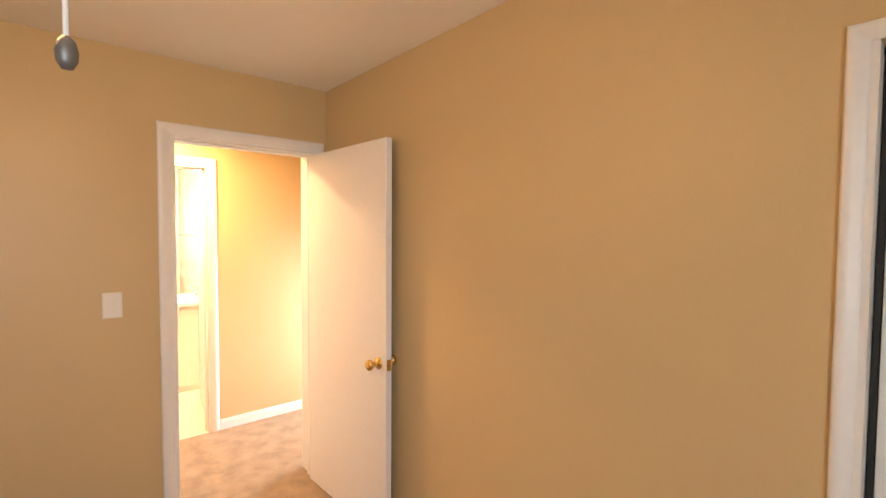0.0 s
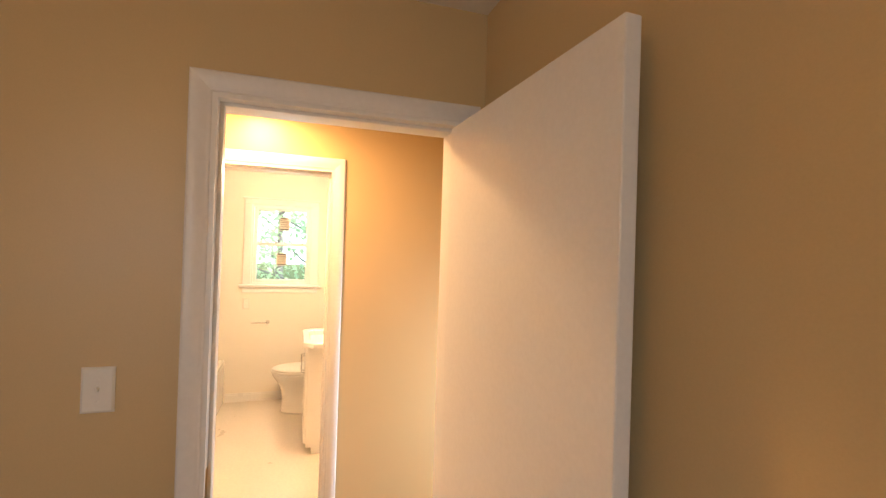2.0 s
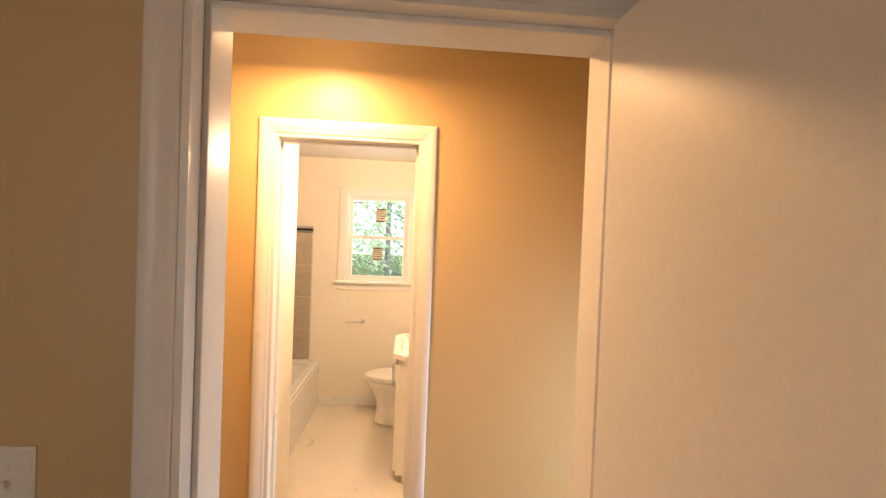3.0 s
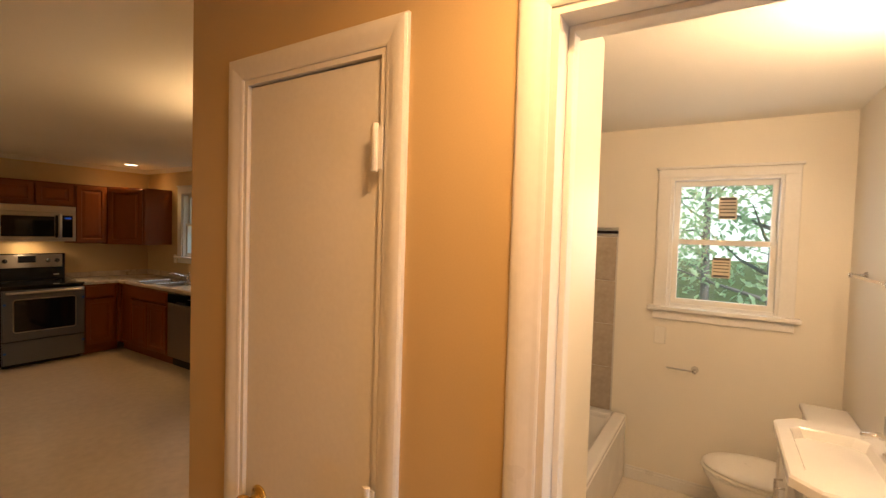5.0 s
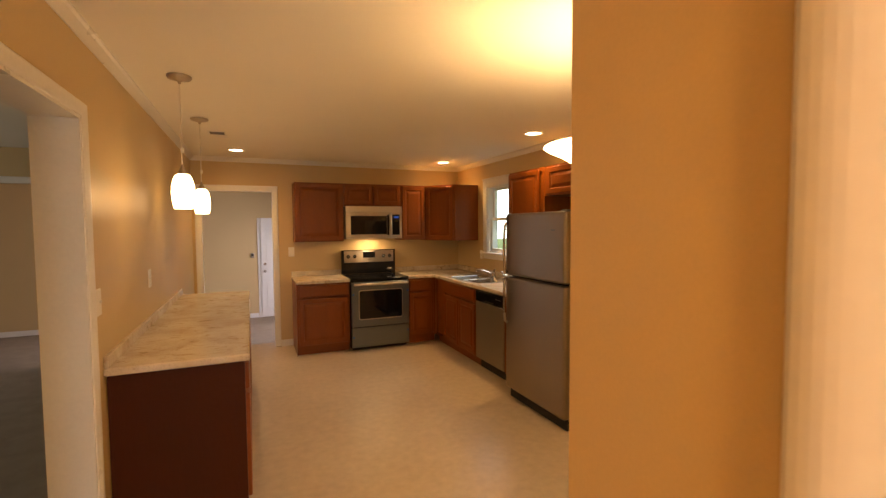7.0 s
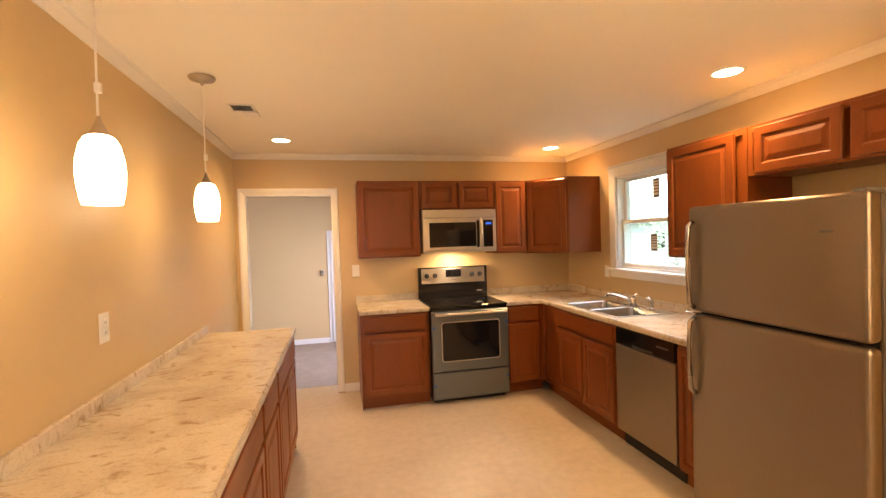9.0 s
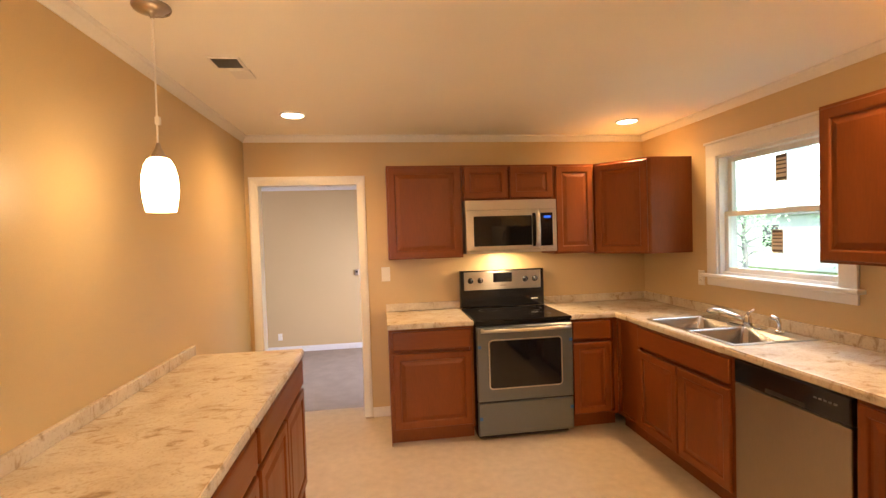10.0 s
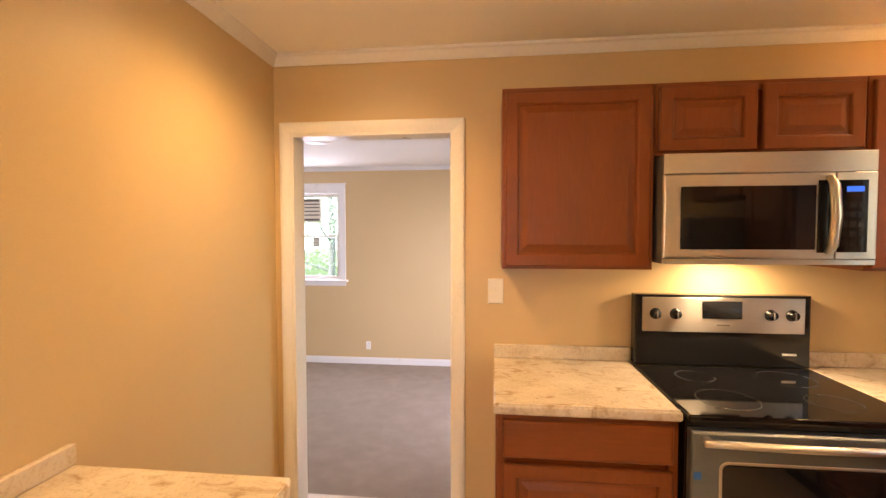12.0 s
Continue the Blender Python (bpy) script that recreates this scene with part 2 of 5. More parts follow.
LAM = laminate()
GLASS = glass("window_glass")
SHADE = glow("lit_white_glass", (1, 0.66, 0.34), 9.0)
BOWL = glow("lit_frosted_glass", (1, 0.66, 0.34), 12)
CANG = glow("lit_can_lens", (1, 0.74, 0.46), 14)
BULB = glow("lit_bulb", (1, 0.70, 0.40), 30)
GLOBE = glow("lit_globe", (1, 0.68, 0.41), 430)
BLUEG = glow("blue_display", (0.05, 0.20, 1.0), 0.35)
BLUEG.node_tree.nodes["Principled BSDF"].inputs["Base Color"].default_value = (0.01, 0.015, 0.04, 1)
RINGM = mat("grey_print", (0.022, 0.022, 0.022), 0.25, var=0.05, bump=0)
# pale raw board, chosen to bounce less red light onto the ceiling
RAW = mat("raw_bounce_board", (0.46, 0.33, 0.20), 0.8, var=0.12, fine=150, bump=0.1)
# self-lit backdrop colour; its glow stands in for bright outdoor haze
HAZE_GLOW = glow("glowing_distance", (0.74, 0.88, 0.90), 2.4)

# ---- helpers for building ----


def part(name, bm, material, parent=None, label="", smooth=False):
    me = bpy.data.meshes.new(name)
    bm.normal_update()
    bm.to_mesh(me)
    bm.free()
    if smooth:
        for p in me.polygons:
            p.use_smooth = True
    me.materials.append(material)
    ob = new(name, me)
    if parent:
        ob.parent = parent
    if label:
        tagged(ob, label)
    return ob


def thing(name, at, label, category, group="", kind="", rz=0):
    ob = new(name)
    ob.empty_display_size = 0.1
    ob.matrix_world = pose(*at, 0, 0, rz)
    return tagged(ob, label, category, group, kind)


def box(bm, x0, x1, y0, y1, z0, z1, bevel=0.0, seg=2):
    r = bmesh.ops.create_cube(bm, size=1)
    vs = r["verts"]
    for v in vs:
        v.co = Vector(((x0 + x1) / 2 + v.co.x * (x1 - x0), (y0 + y1) / 2 + v.co.y * (y1 - y0), (z0 + z1) / 2 + v.co.z * (z1 - z0)))
    if bevel:
        es = {e for v in vs for e in v.link_edges}
        bmesh.ops.bevel(bm, geom=list(es), offset=bevel, segments=seg, affect="EDGES", profile=0.5)
    return bm


def B(*a, **k):
    return box(bmesh.new(), *a, **k)


def lathe(rows, n=28, bm=None, at=(0, 0, 0)):
    """A turned body round z from rows of (radius, z)."""
    bm = bm or bmesh.new()
    rings = []
    for r, z in rows:
        if r <= 1e-5:
            rings.append([bm.verts.new((at[0], at[1], at[2] + z))])
        else:
            rings.append([bm.verts.new((at[0] + r * math.cos(2 * math.pi * i / n), at[1] + r * math.sin(2 * math.pi * i / n), at[2] + z)) for i in range(n)])
    for a, b in zip(rings, rings[1:]):
        for i in range(n):
            j = (i + 1) % n
            if len(a) == 1 and len(b) == 1:
                continue
            if len(a) == 1:
                bm.faces.new((a[0], b[j], b[i]))
            elif len(b) == 1:
                bm.faces.new((a[i], a[j], b[0]))
            else:
                bm.faces.new((a[i], a[j], b[j], b[i]))
    bmesh.ops.recalc_face_normals(bm, faces=bm.faces[:])
    return bm


def tube(points, r, n=10, bm=None, caps=True):
    """A round bar along points."""
    bm = bm or bmesh.new()
    pts = [Vector(p) for p in points]
    rings = []
    side = None
    for i, p in enumerate(pts):
        d = (pts[min(i + 1, len(pts) - 1)] - pts[max(i - 1, 0)]).normalized()
        if side is None:
            side = d.orthogonal().normalized()
        side = (side - d * side.dot(d)).normalized()
        up = d.cross(side)
        rr = r[i] if isinstance(r, (list, tuple)) else r
        rings.append([bm.verts.new(p + rr * (side * math.cos(2 * math.pi * k / n) + up * math.sin(2 * math.pi * k / n))) for k in range(n)])
    for a, b in zip(rings, rings[1:]):
        for k in range(n):
            bm.faces.new((a[k], a[(k + 1) % n], b[(k + 1) % n], b[k]))
    if caps:
        bm.faces.new(rings[0][::-1])
        bm.faces.new(rings[-1])
    return bm


def prism(poly, z0, z1, bm=None):
    """An upright prism over a plan polygon."""
    bm = bm or bmesh.new()
    a = [bm.verts.new((x, y, z0)) for x, y in poly]
    b = [bm.verts.new((x, y, z1)) for x, y in poly]
    bm.faces.new(a[::-1])
    bm.faces.new(b)
    for i in range(len(a)):
        j = (i + 1) % len(a)
        bm.faces.new((a[i], a[j], b[j], b[i]))
    bmesh.ops.recalc_face_normals(bm, faces=bm.faces[:])
    return bm


def structure(name, bm, material, label, category):
    return tagged(part(name, bm, material), label, category, kind="structure")


# ---- plan ----
XW, XE, YN, H = 0.555, 4.12, 7.75, 2.44     # kitchen west, east and north wall faces, ceiling
XB = 0.39                                   # bedroom face of its east wall
XH = 1.50                                   # hall face of the bathroom and closet wall
YC = 1.855                                 # end of that wall
YS = -0.305                                 # bedroom south wall
BX, BN, BS = 4.03, 1.69, -0.15              # bathroom east, north (tub) and south faces


def wall_x(name, x0, x1, y0, y1, holes, material, label="tan painted drywall wall", z1=H):
    """A wall that runs along y, with holes (y0, y1, z0, z1)."""
    bm = bmesh.new()
    y = y0
    for a, b, c, d in sorted(holes):
        if a > y:
            box(bm, x0, x1, y, a, 0, z1)
        if c > 0:
            box(bm, x0, x1, a, b, 0, c)
        if d < z1:
            box(bm, x0, x1, a, b, d, z1)
        y = b
    if y < y1:
        box(bm, x0, x1, y, y1, 0, z1)
    return structure(name, bm, material, label, "wall")


def wall_y(name, y0, y1, x0, x1, holes, material, label="tan painted drywall wall", z1=H):
    bm = bmesh.new()
    x = x0
    for a, b, c, d in sorted(holes):
        if a > x:
            box(bm, x, a, y0, y1, 0, z1)
        if c > 0:
            box(bm, a, b, y0, y1, 0, c)
        if d < z1:
            box(bm, a, b, y0, y1, d, z1)
        x = b
    if x < x1:
        box(bm, x, x1, y0, y1, 0, z1)
    return structure(name, bm, material, label, "wall")


DH = 2.04
SUNK = -0.34                                # floor of the room beyond the kitchen
structure("wall_sunroom_foot", box(box(box(B(-3.72, 3.42, 11.75, 11.9, SUNK, 0), 3.3, 3.42, YN + 0.12, 11.75, SUNK, 0), -3.72, -3.6, YN + 0.12, 11.75, SUNK, 0), -3.6, 3.3, YN + 0.06, YN + 0.12, SUNK - 0.1, -0.1), PAINT, "tan painted foot of the sunken room's walls", "wall")
# shared west wall of hall and kitchen, east wall of the bedroom and living room
wall_x("wall_west", XB, XW, -1.6, YN, [(-0.225, 0.549, 0, 2.054), (2.72, 3.87, 0, 2.05)], PAINT)
wall_y("wall_north", YN, YN + 0.12, -3.6, XE + 0.14, [(-3.0, -0.75, 0, 2.06), (0.645, 1.485, 0, DH)], PAINT)
wall_x("wall_east", XE, XE + 0.14, YC - 0.1, YN, [(5.91, 6.81, 1.215, 2.085)], PAINT)
wall_x("wall_hall", XH, XH + 0.12, -1.6, YC, [(0.119, 0.723, 0, 2.048), (1.09, 1.592, 0, 2.052)], PAINT)
wall_y("wall_dining_south", YC - 0.09, YC, XH + 0.12, XE, [], PAINT)
wall_y("wall_hall_end", -1.72, -1.6, XB, XH + 0.12, [(0.73, 1.33, 0.45, 1.45)], PAINT)
wall_x("wall_bath_east", BX, BX + 0.13, BS - 0.12, BN, [(0.16, 0.76, 1.212, 2.055)], BATHW, "cream painted bathroom wall")
wall_y("wall_bath_south", BS - 0.12, BS, XH + 0.12, BX, [], BATHW, "cream painted bathroom wall")
wall_y("wall_bath_closet", 0.865, 0.965, XH + 0.12, 2.50, [], BATHW, "cream painted bathroom wall beside the tub")
wall_x("wall_tub_end", 2.38, 2.50, 0.965, BN, [], BATHW, "cream painted wall at the tub's foot")
wall_y("wall_bedroom_south", YS - 0.12, YS, -3.6, XB, [(-3.55, -2.125, 0, 1.98)], PAINT)
wall_y("wall_bedroom_closet", -1.05, -0.95, -3.6, -1.9, [], PAINT)
wall_x("wall_bedroom_closet_side", -2.0, -1.9, -0.95, YS - 0.12, [], PAINT)
wall_x("wall_bedroom_west", -3.6, -3.48, -0.95, 2.5, [(1.1, 2.3, 0.9, 2.1)], PAINT)
wall_y("wall_bedroom_north", 2.38, 2.5, -3.6, XB, [], PAINT)
wall_x("wall_living_west", -4.2, -4.08, 2.5, YN, [(4.3, 5.7, 0.8, 2.1)], PAINT)
wall_y("wall_living_south", 2.5, 2.6, -4.2, XB, [], PAINT)
wall_y("wall_sunroom_north", 11.75, 11.9, -3.72, 3.42, [(-1.33, -0.50, 0.86, 2.10)], PAINT, z1=2.46)
wall_x("wall_sunroom_east", 3.3, 3.42, YN + 0.12, 11.75, [(8.9, 10.4, 0.5, 2.05)], PAINT)
wall_x("wall_sunroom_west", -3.72, -3.6, YN + 0.12, 11.75, [], PAINT)

structure("floor_kitchen", B(XW - 0.17, XE, 1.80, YN, -0.1, 0), VINYL, "pale beige mottled sheet vinyl kitchen floor", "floor")
structure("floor_hall", B(XB + 0.06, XH, -1.6, 1.80, -0.1, 0.004), CARPET, "tan cut-pile hall carpet", "floor")
structure("floor_bedroom", B(-3.6, XB + 0.06, YS - 0.9, 2.4, -0.1, 0.004), CARPET, "tan cut-pile bedroom carpet", "floor")
structure("floor_living", B(-4.2, XW - 0.17, 2.5, YN + 0.12, -0.1, 0.004), CARPETG, "grey-brown living room carpet", "floor")
structure("floor_sunroom", B(-3.6, 3.3, YN + 0.12, 11.75, SUNK - 0.1, SUNK), CARPETG, "grey-brown carpet in the sunken room beyond the kitchen", "floor")
structure("landing_sunroom", B(0.50, 1.62, YN + 0.123, 8.01, SUNK, 0.0, bevel=0.006), VINYL, "pale vinyl landing beyond the doorway", "floor")
structure("step_sunroom", B(-3.0, 1.62, 8.012, 8.30, SUNK, SUNK / 2, bevel=0.015), CARPETG, "carpeted step down to the sunken room", "step")
structure("step_living", B(-3.0, 0.498, YN + 0.12, 8.010, SUNK, 0.0, bevel=0.010), CARPETG, "carpeted upper step by the living room", "step")
structure("threshold", B(0.645, 1.485, YN, YN + 0.122, -0.1, 0.0), VINYL, "pale vinyl floor in the doorway", "floor")
structure("floor_bath", B(XH, BX, BS, BN, -0.1, 0.002), BTILE, "pale cream bathroom floor", "floor")
structure("ceiling_main", B(-4.3, 4.4, -1.8, YN + 0.06, H, H + 0.1), CEIL, "off-white lightly textured ceiling", "ceiling")
structure("ceiling_sunroom", B(-3.8, 3.5, YN + 0.06, 12.0, 2.46, 2.6), CEIL, "off-white ceiling of the room beyond", "ceiling")
structure("ceiling_bath", B(XH + 0.12, BX, BS, BN, 2.39, H - 0.002), CEIL, "off-white bathroom ceiling", "ceiling")

# ---- trim: jambs, casings, baseboards, crown ----
CW, CT = 0.060, 0.015


def casing(name, face, side, along, a0, a1, z1, left, right, w):
    """Moulded casing: one profile, thin at the opening with a rounded swell outwards, run up both sides and over the top."""
    prof = [(0, 0), (0, 0.006), (0.004, 0.0085)] + [(k / 10 * w, 0.0085 + 0.0080 * math.sin(math.pi * (k - 1) / 11.5) ** 1.2) for k in range(2, 10)] + [(0.97 * w, 0.0115), (w, 0.009), (w, 0)]
    bm = bmesh.new()

    def at(u, z, t):
        return (face + side * t, u, z) if along == "y" else (u, face + side * t, z)

    def run(ends):
        rows = [[bm.verts.new(q) for q in e] for e in ends]
        n = len(prof)
        for i in range(n):
            bm.faces.new((rows[0][i], rows[0][(i + 1) % n], rows[1][(i + 1) % n], rows[1][i]))
        bm.faces.new(rows[0])
        bm.faces.new(rows[1][::-1])
    lo, hi = (w if left else 0), (w if right else 0)
    if left:
        run([[at(a0 - d, 0, t) for d, t in prof], [at(a0 - d, z1 + d, t) for d, t in prof]])
    if right:
        run([[at(a1 + d, 0, t) for d, t in prof], [at(a1 + d, z1 + d, t) for d, t in prof]])
    run([[at(a0 - (d if left else 0), z1 + d, t) for d, t in prof], [at(a1 + (d if right else 0), z1 + d, t) for d, t in prof]])
    bmesh.ops.recalc_face_normals(bm, faces=bm.faces[:])
    return structure(name, bm, TRIM, "white painted moulded door casing", "trim")


def casing_x(name, x, side, y0, y1, z1, left=True, right=True, w=CW):
    """Casing round an opening in a wall that runs along y; x is the wall face, side the way that it faces."""
    return casing(name, x, side, "y", y0, y1, z1, left, right, w)


def casing_y(name, y, side, x0, x1, z1, left=True, right=True, w=CW):
    return casing(name, y, side, "x", x0, x1, z1, left, right, w)


def jamb_x(name, x0, x1, y0, y1, z1, stop=None):
    """Lining of an opening in a wall that runs along y, 3 mm proud of both faces; stop: x range of the door stop."""
    bm = B(x0 - 0.003, x1 + 0.003, y0, y0 + 0.014, 0, z1)
    box(bm, x0 - 0.003, x1 + 0.003, y1 - 0.014, y1, 0, z1)
    box(bm, x0 - 0.003, x1 + 0.003, y0 + 0.014, y1 - 0.014, z1 - 0.014, z1)
    if stop:
        a, b = stop
        box(bm, a, b, y0 + 0.014, y0 + 0.026, 0, z1 - 0.014, 0.002)
        box(bm, a, b, y1 - 0.026, y1 - 0.014, 0, z1 - 0.014, 0.002)
        box(bm, a, b, y0 + 0.026, y1 - 0.026, z1 - 0.026, z1 - 0.014, 0.002)
    return structure(name, bm, TRIM, "white painted door jamb", "trim")


casing_x("casing_bedroom", XB, -1, -0.225, 0.549, 2.054, w=0.060)
casing_x("casing_bedroom_hall", XW, 1, -0.225, 0.549, 2.054)
jamb_x("jamb_bedroom", XB, XW, -0.225, 0.549, 2.054, stop=(XB + 0.04, XB + 0.07))
casing_x("casing_bath", XH, -1, 0.119, 0.723, 2.048)
casing_x("casing_bath_inside", XH + 0.12, 1, 0.119, 0.723, 2.048)
jamb_x("jamb_bath", XH, XH + 0.12, 0.119, 0.723, 2.048, stop=(XH + 0.05, XH + 0.085))
casing_x("casing_closet", XH, -1, 1.09, 1.592, 2.052)
jamb_x("jamb_closet", XH, XH + 0.12, 1.09, 1.592, 2.052)
casing_x("casing_living", XW, 1, 2.72, 3.87, 2.05)
casing_x("casing_living_inside", XB, -1, 2.72, 3.87, 2.05)
jamb_x("jamb_living", XB, XW, 2.72, 3.87, 2.05)
casing_y("casing_sunroom", YN, -1, 0.645, 1.485, DH, w=0.058)
bm = B(0.645, 0.659, YN - 0.003, YN + 0.123, 0.006, DH)
box(bm, 1.471, 1.485, YN - 0.003, YN + 0.123, 0.006, DH)
box(bm, 0.659, 1.471, YN - 0.003, YN + 0.123, DH - 0.014, DH)
structure("jamb_sunroom", bm, TRIM, "white painted door jamb", "trim")
casing_y("casing_living_sunroom", YN, -1, -3.0, -0.75, 2.06, w=0.07)
casing_y("casing_bedroom_closet", YS, 1, -3.55, -2.125, 1.98, left=False, w=0.040)
structure("jamb_bedroom_closet", B(-2.139, -2.125, YS - 0.12, YS + 0.003, 0.004, 1.98), TRIM, "white painted closet jamb", "trim")


def baseboard(name, runs, h=0.085, t=0.013, z=0.0, room=""):
    """Baseboard with an eased top; runs of (x0, x1, y0, y1)."""
    for x0, x1, y0, y1 in runs:
        bm = B(x0, x1, y0, y1, z, z + h * 0.8, 0.002)
        dx, dy = ((0.25 * (x1 - x0), 0) if x1 - x0 < y1 - y0 else (0, 0.25 * (y1 - y0)))
        box(bm, x0 + dx, x1 - dx, y0 + dy, y1 - dy, z + h * 0.8, z + h, 0.002)
        structure(name, bm, TRIM, "white painted baseboard " + room, "baseboard")


b_ = 0.013
baseboard("baseboard_hall", [(XH - b_, XH, -1.6, 0.057), (XH - b_, XH, 0.785, 1.028), (XH - b_, XH, 1.654, YC), (XW, XW + b_, 0.60, 2.655)], room="along the hall carpet")
baseboard("baseboard_kitchen", [(1.545, 1.70, YN - b_, YN), (XE - b_, XE, YC, 4.10), (XH + 0.12, XE, YC, YC + b_), (XW, XW + b_, 3.935, 4.04), (XW, XW + b_, 6.60, YN - 0.02)], room="in the kitchen")
baseboard("baseboard_bedroom", [(XB - b_, XB, 0.605, 2.38), (-2.085, XB, YS, YS + b_)], z=0.004, room="in the bedroom")
baseboard("baseboard_sunroom", [(-3.6, 1.33, 11.75 - b_, 11.75), (2.3, 3.3, 11.75 - b_, 11.75)], h=0.095, z=SUNK, room="in the sunken room")
baseboard("baseboard_living", [(-0.67, XB, YN - b_, YN), (XB - b_, XB, 3.94, YN)], z=0.004, room="in the living room")
baseboard("baseboard_bath", [(BX - b_, BX, BS, 0.965)], h=0.09, room="below the bathroom window")


def crown(name, a, b, inward, z=H, s=0.055):
    """Small cove crown between a wall and the ceiling, from a to b; inward points into the room."""
    bm = bmesh.new()
    prof = [(0, -s), (0.006, -s), (0.012, -s * 0.8), (s * 0.55, -s * 0.32), (s * 0.75, -0.012), (s * 0.8, -0.004), (s * 0.8, 0), (0, 0)]
    ends = []
    for p, k in ((a, 1), (b, -1)):
        ends.append([bm.verts.new((p[0] + inward[0] * u, p[1] + inward[1] * u, z + v)) for u, v in prof])
    n = len(prof)
    for i in range(n):
        bm.faces.new((ends[0][i], ends[0][(i + 1) % n], ends[1][(i + 1) % n], ends[1][i]))
    bm.faces.new(ends[0])
    bm.faces.new(ends[1][::-1])
    bmesh.ops.recalc_face_normals(bm, faces=bm.faces[:])
    return structure(name, bm, TRIM, "white painted crown moulding", "trim")


crown("crown_north", (XW, YN), (XE, YN), (0, -1))
crown("crown_east", (XE, YC), (XE, YN), (-1, 0))
crown("crown_west", (XW, 1.95), (XW, YN), (1, 0))
crown("crown_sunroom", (-3.6, 11.75), (3.3, 11.75), (0, -1), z=2.46)

# ---- doors ----


def knob_at(parent, x, y, z, way, material=BRASS, label="polished brass knob"):
    """A round knob on a stem with a rose, that points along local y (way 1 or -1)."""
    bm = lathe([(0.0, 0), (0.031, 0), (0.031, 0.004), (0.024, 0.009), (0.011, 0.012), (0.010, 0.030), (0.018, 0.036), (0.026, 0.046), (0.027, 0.055), (0.022, 0.064), (0.010, 0.067), (0, 0.0672)], 24)
    bmesh.ops.transform(bm, matrix=pose(x, y, z, -90 * way, 0, 0), verts=bm.verts[:])
    return part("knob", bm, material, parent, label, True)


def hinge_at(parent, x, y, z, painted=True):
    m = TRIM if painted else BRASS
    h = part("hinge", B(x - 0.016, x + 0.016, y - 0.003, y + 0.003, z - 0.045, z + 0.045, 0.001), m, parent)
    part("hinge_pin", tube([(x, y - 0.006, z - 0.050), (x, y - 0.006, z + 0.052)], 0.006), m, h)
    return h


def slab_door(name, at, rz, w, h, label, knobs=(1, -1), knob_z=0.91, hinge_y=0.02, painted=True, group="", t=0.035):
    """A flush door: hinge edge at the local origin, slab along +x, faces at y = +-t/2."""
    d = thing(name, at, label, "door", kind="structure", rz=rz)
    part("slab", B(0.002, w, -t / 2, t / 2, 0.008, h, 0.003), DOORW, d)
    for k in knobs:
        knob_at(d, w - 0.062, k * t / 2, knob_z, k)
    if knobs:
        part("latch_plate", B(w - 0.001, w + 0.0015, -0.012, 0.012, knob_z - 0.028, knob_z + 0.028, 0.0005), BRASS, d, "brass latch plate")
        part("latch", B(w + 0.0015, w + 0.009, -0.006, 0.006, knob_z - 0.007, knob_z + 0.007, 0.002), BRASS, d)
    return d


d = slab_door("door_bedroom", (XB - 0.012, -0.196, 0.006), 182.4, 0.812, 2.018, "white flush bedroom door with brass knobs, standing open", knob_z=0.905)
for z_ in (0.25, 1.02, 1.80):
    part("hinge", tube([(-0.004, 0.020, z_ - 0.045), (-0.004, 0.020, z_ + 0.045)], 0.006), TRIM, d, "white painted hinge")
d = slab_door("door_bath", (XH + 0.138, 0.080, 0.006), -5.5, 0.570, 2.015, "white flush bathroom door swung open inwards", knobs=(-1,))
for z_ in (0.25, 1.02, 1.78):
    part("hinge", tube([(-0.002, 0.021, z_ - 0.045), (-0.002, 0.021, z_ + 0.045)], 0.006), TRIM, d, "white painted hinge")
d = slab_door("door_closet", (XH + 0.024, 1.107, 0.006), 90, 0.469, 2.028, "white flush closet door, shut, with a brass knob", knobs=(1,), knob_z=0.90)
for z_ in (0.25, 1.02, 1.825):
    h_ = part("hinge", B(-0.022, 0.014, 0.0385, 0.0420, z_ - 0.047, z_ + 0.047, 0.001), TRIM, d, "white painted butt hinge")
    part("hinge_pin", tube([(-0.004, 0.0450, z_ - 0.052), (-0.004, 0.0450, z_ + 0.052)], 0.007), TRIM, h_)
# sliding closet door, shut; dark strips beside and above paint the reveal's shade
d = thing("door_bedroom_closet", (-3.54, YS - 0.075, 0.006), "white flush sliding closet door, shut, in the bedroom", "door", kind="structure")
part("slab", B(0.0, 1.385, -0.017, 0.017, 0.008, 1.955, 0.003), DOORW, d)
part("head_gap_shade", B(0.0, 1.40, -0.025, 0.025, 1.958, 1.973, 0.002), DARK, d, "dark strip coloured as the shade above the door")
part("reveal_shade", B(1.387, 1.399, -0.012, 0.012, 0.008, 1.955, 0.001), DARK, d, "dark strip coloured as the shade of the reveal gap")
# strike plate on the bedroom jamb
tagged(part("strike_plate", B(XB + 0.015, XB + 0.04, 0.5335, 0.535, 0.86, 0.95, 0.0005), BRASS), "brass strike plate on the bedroom door jamb", "strike plate")
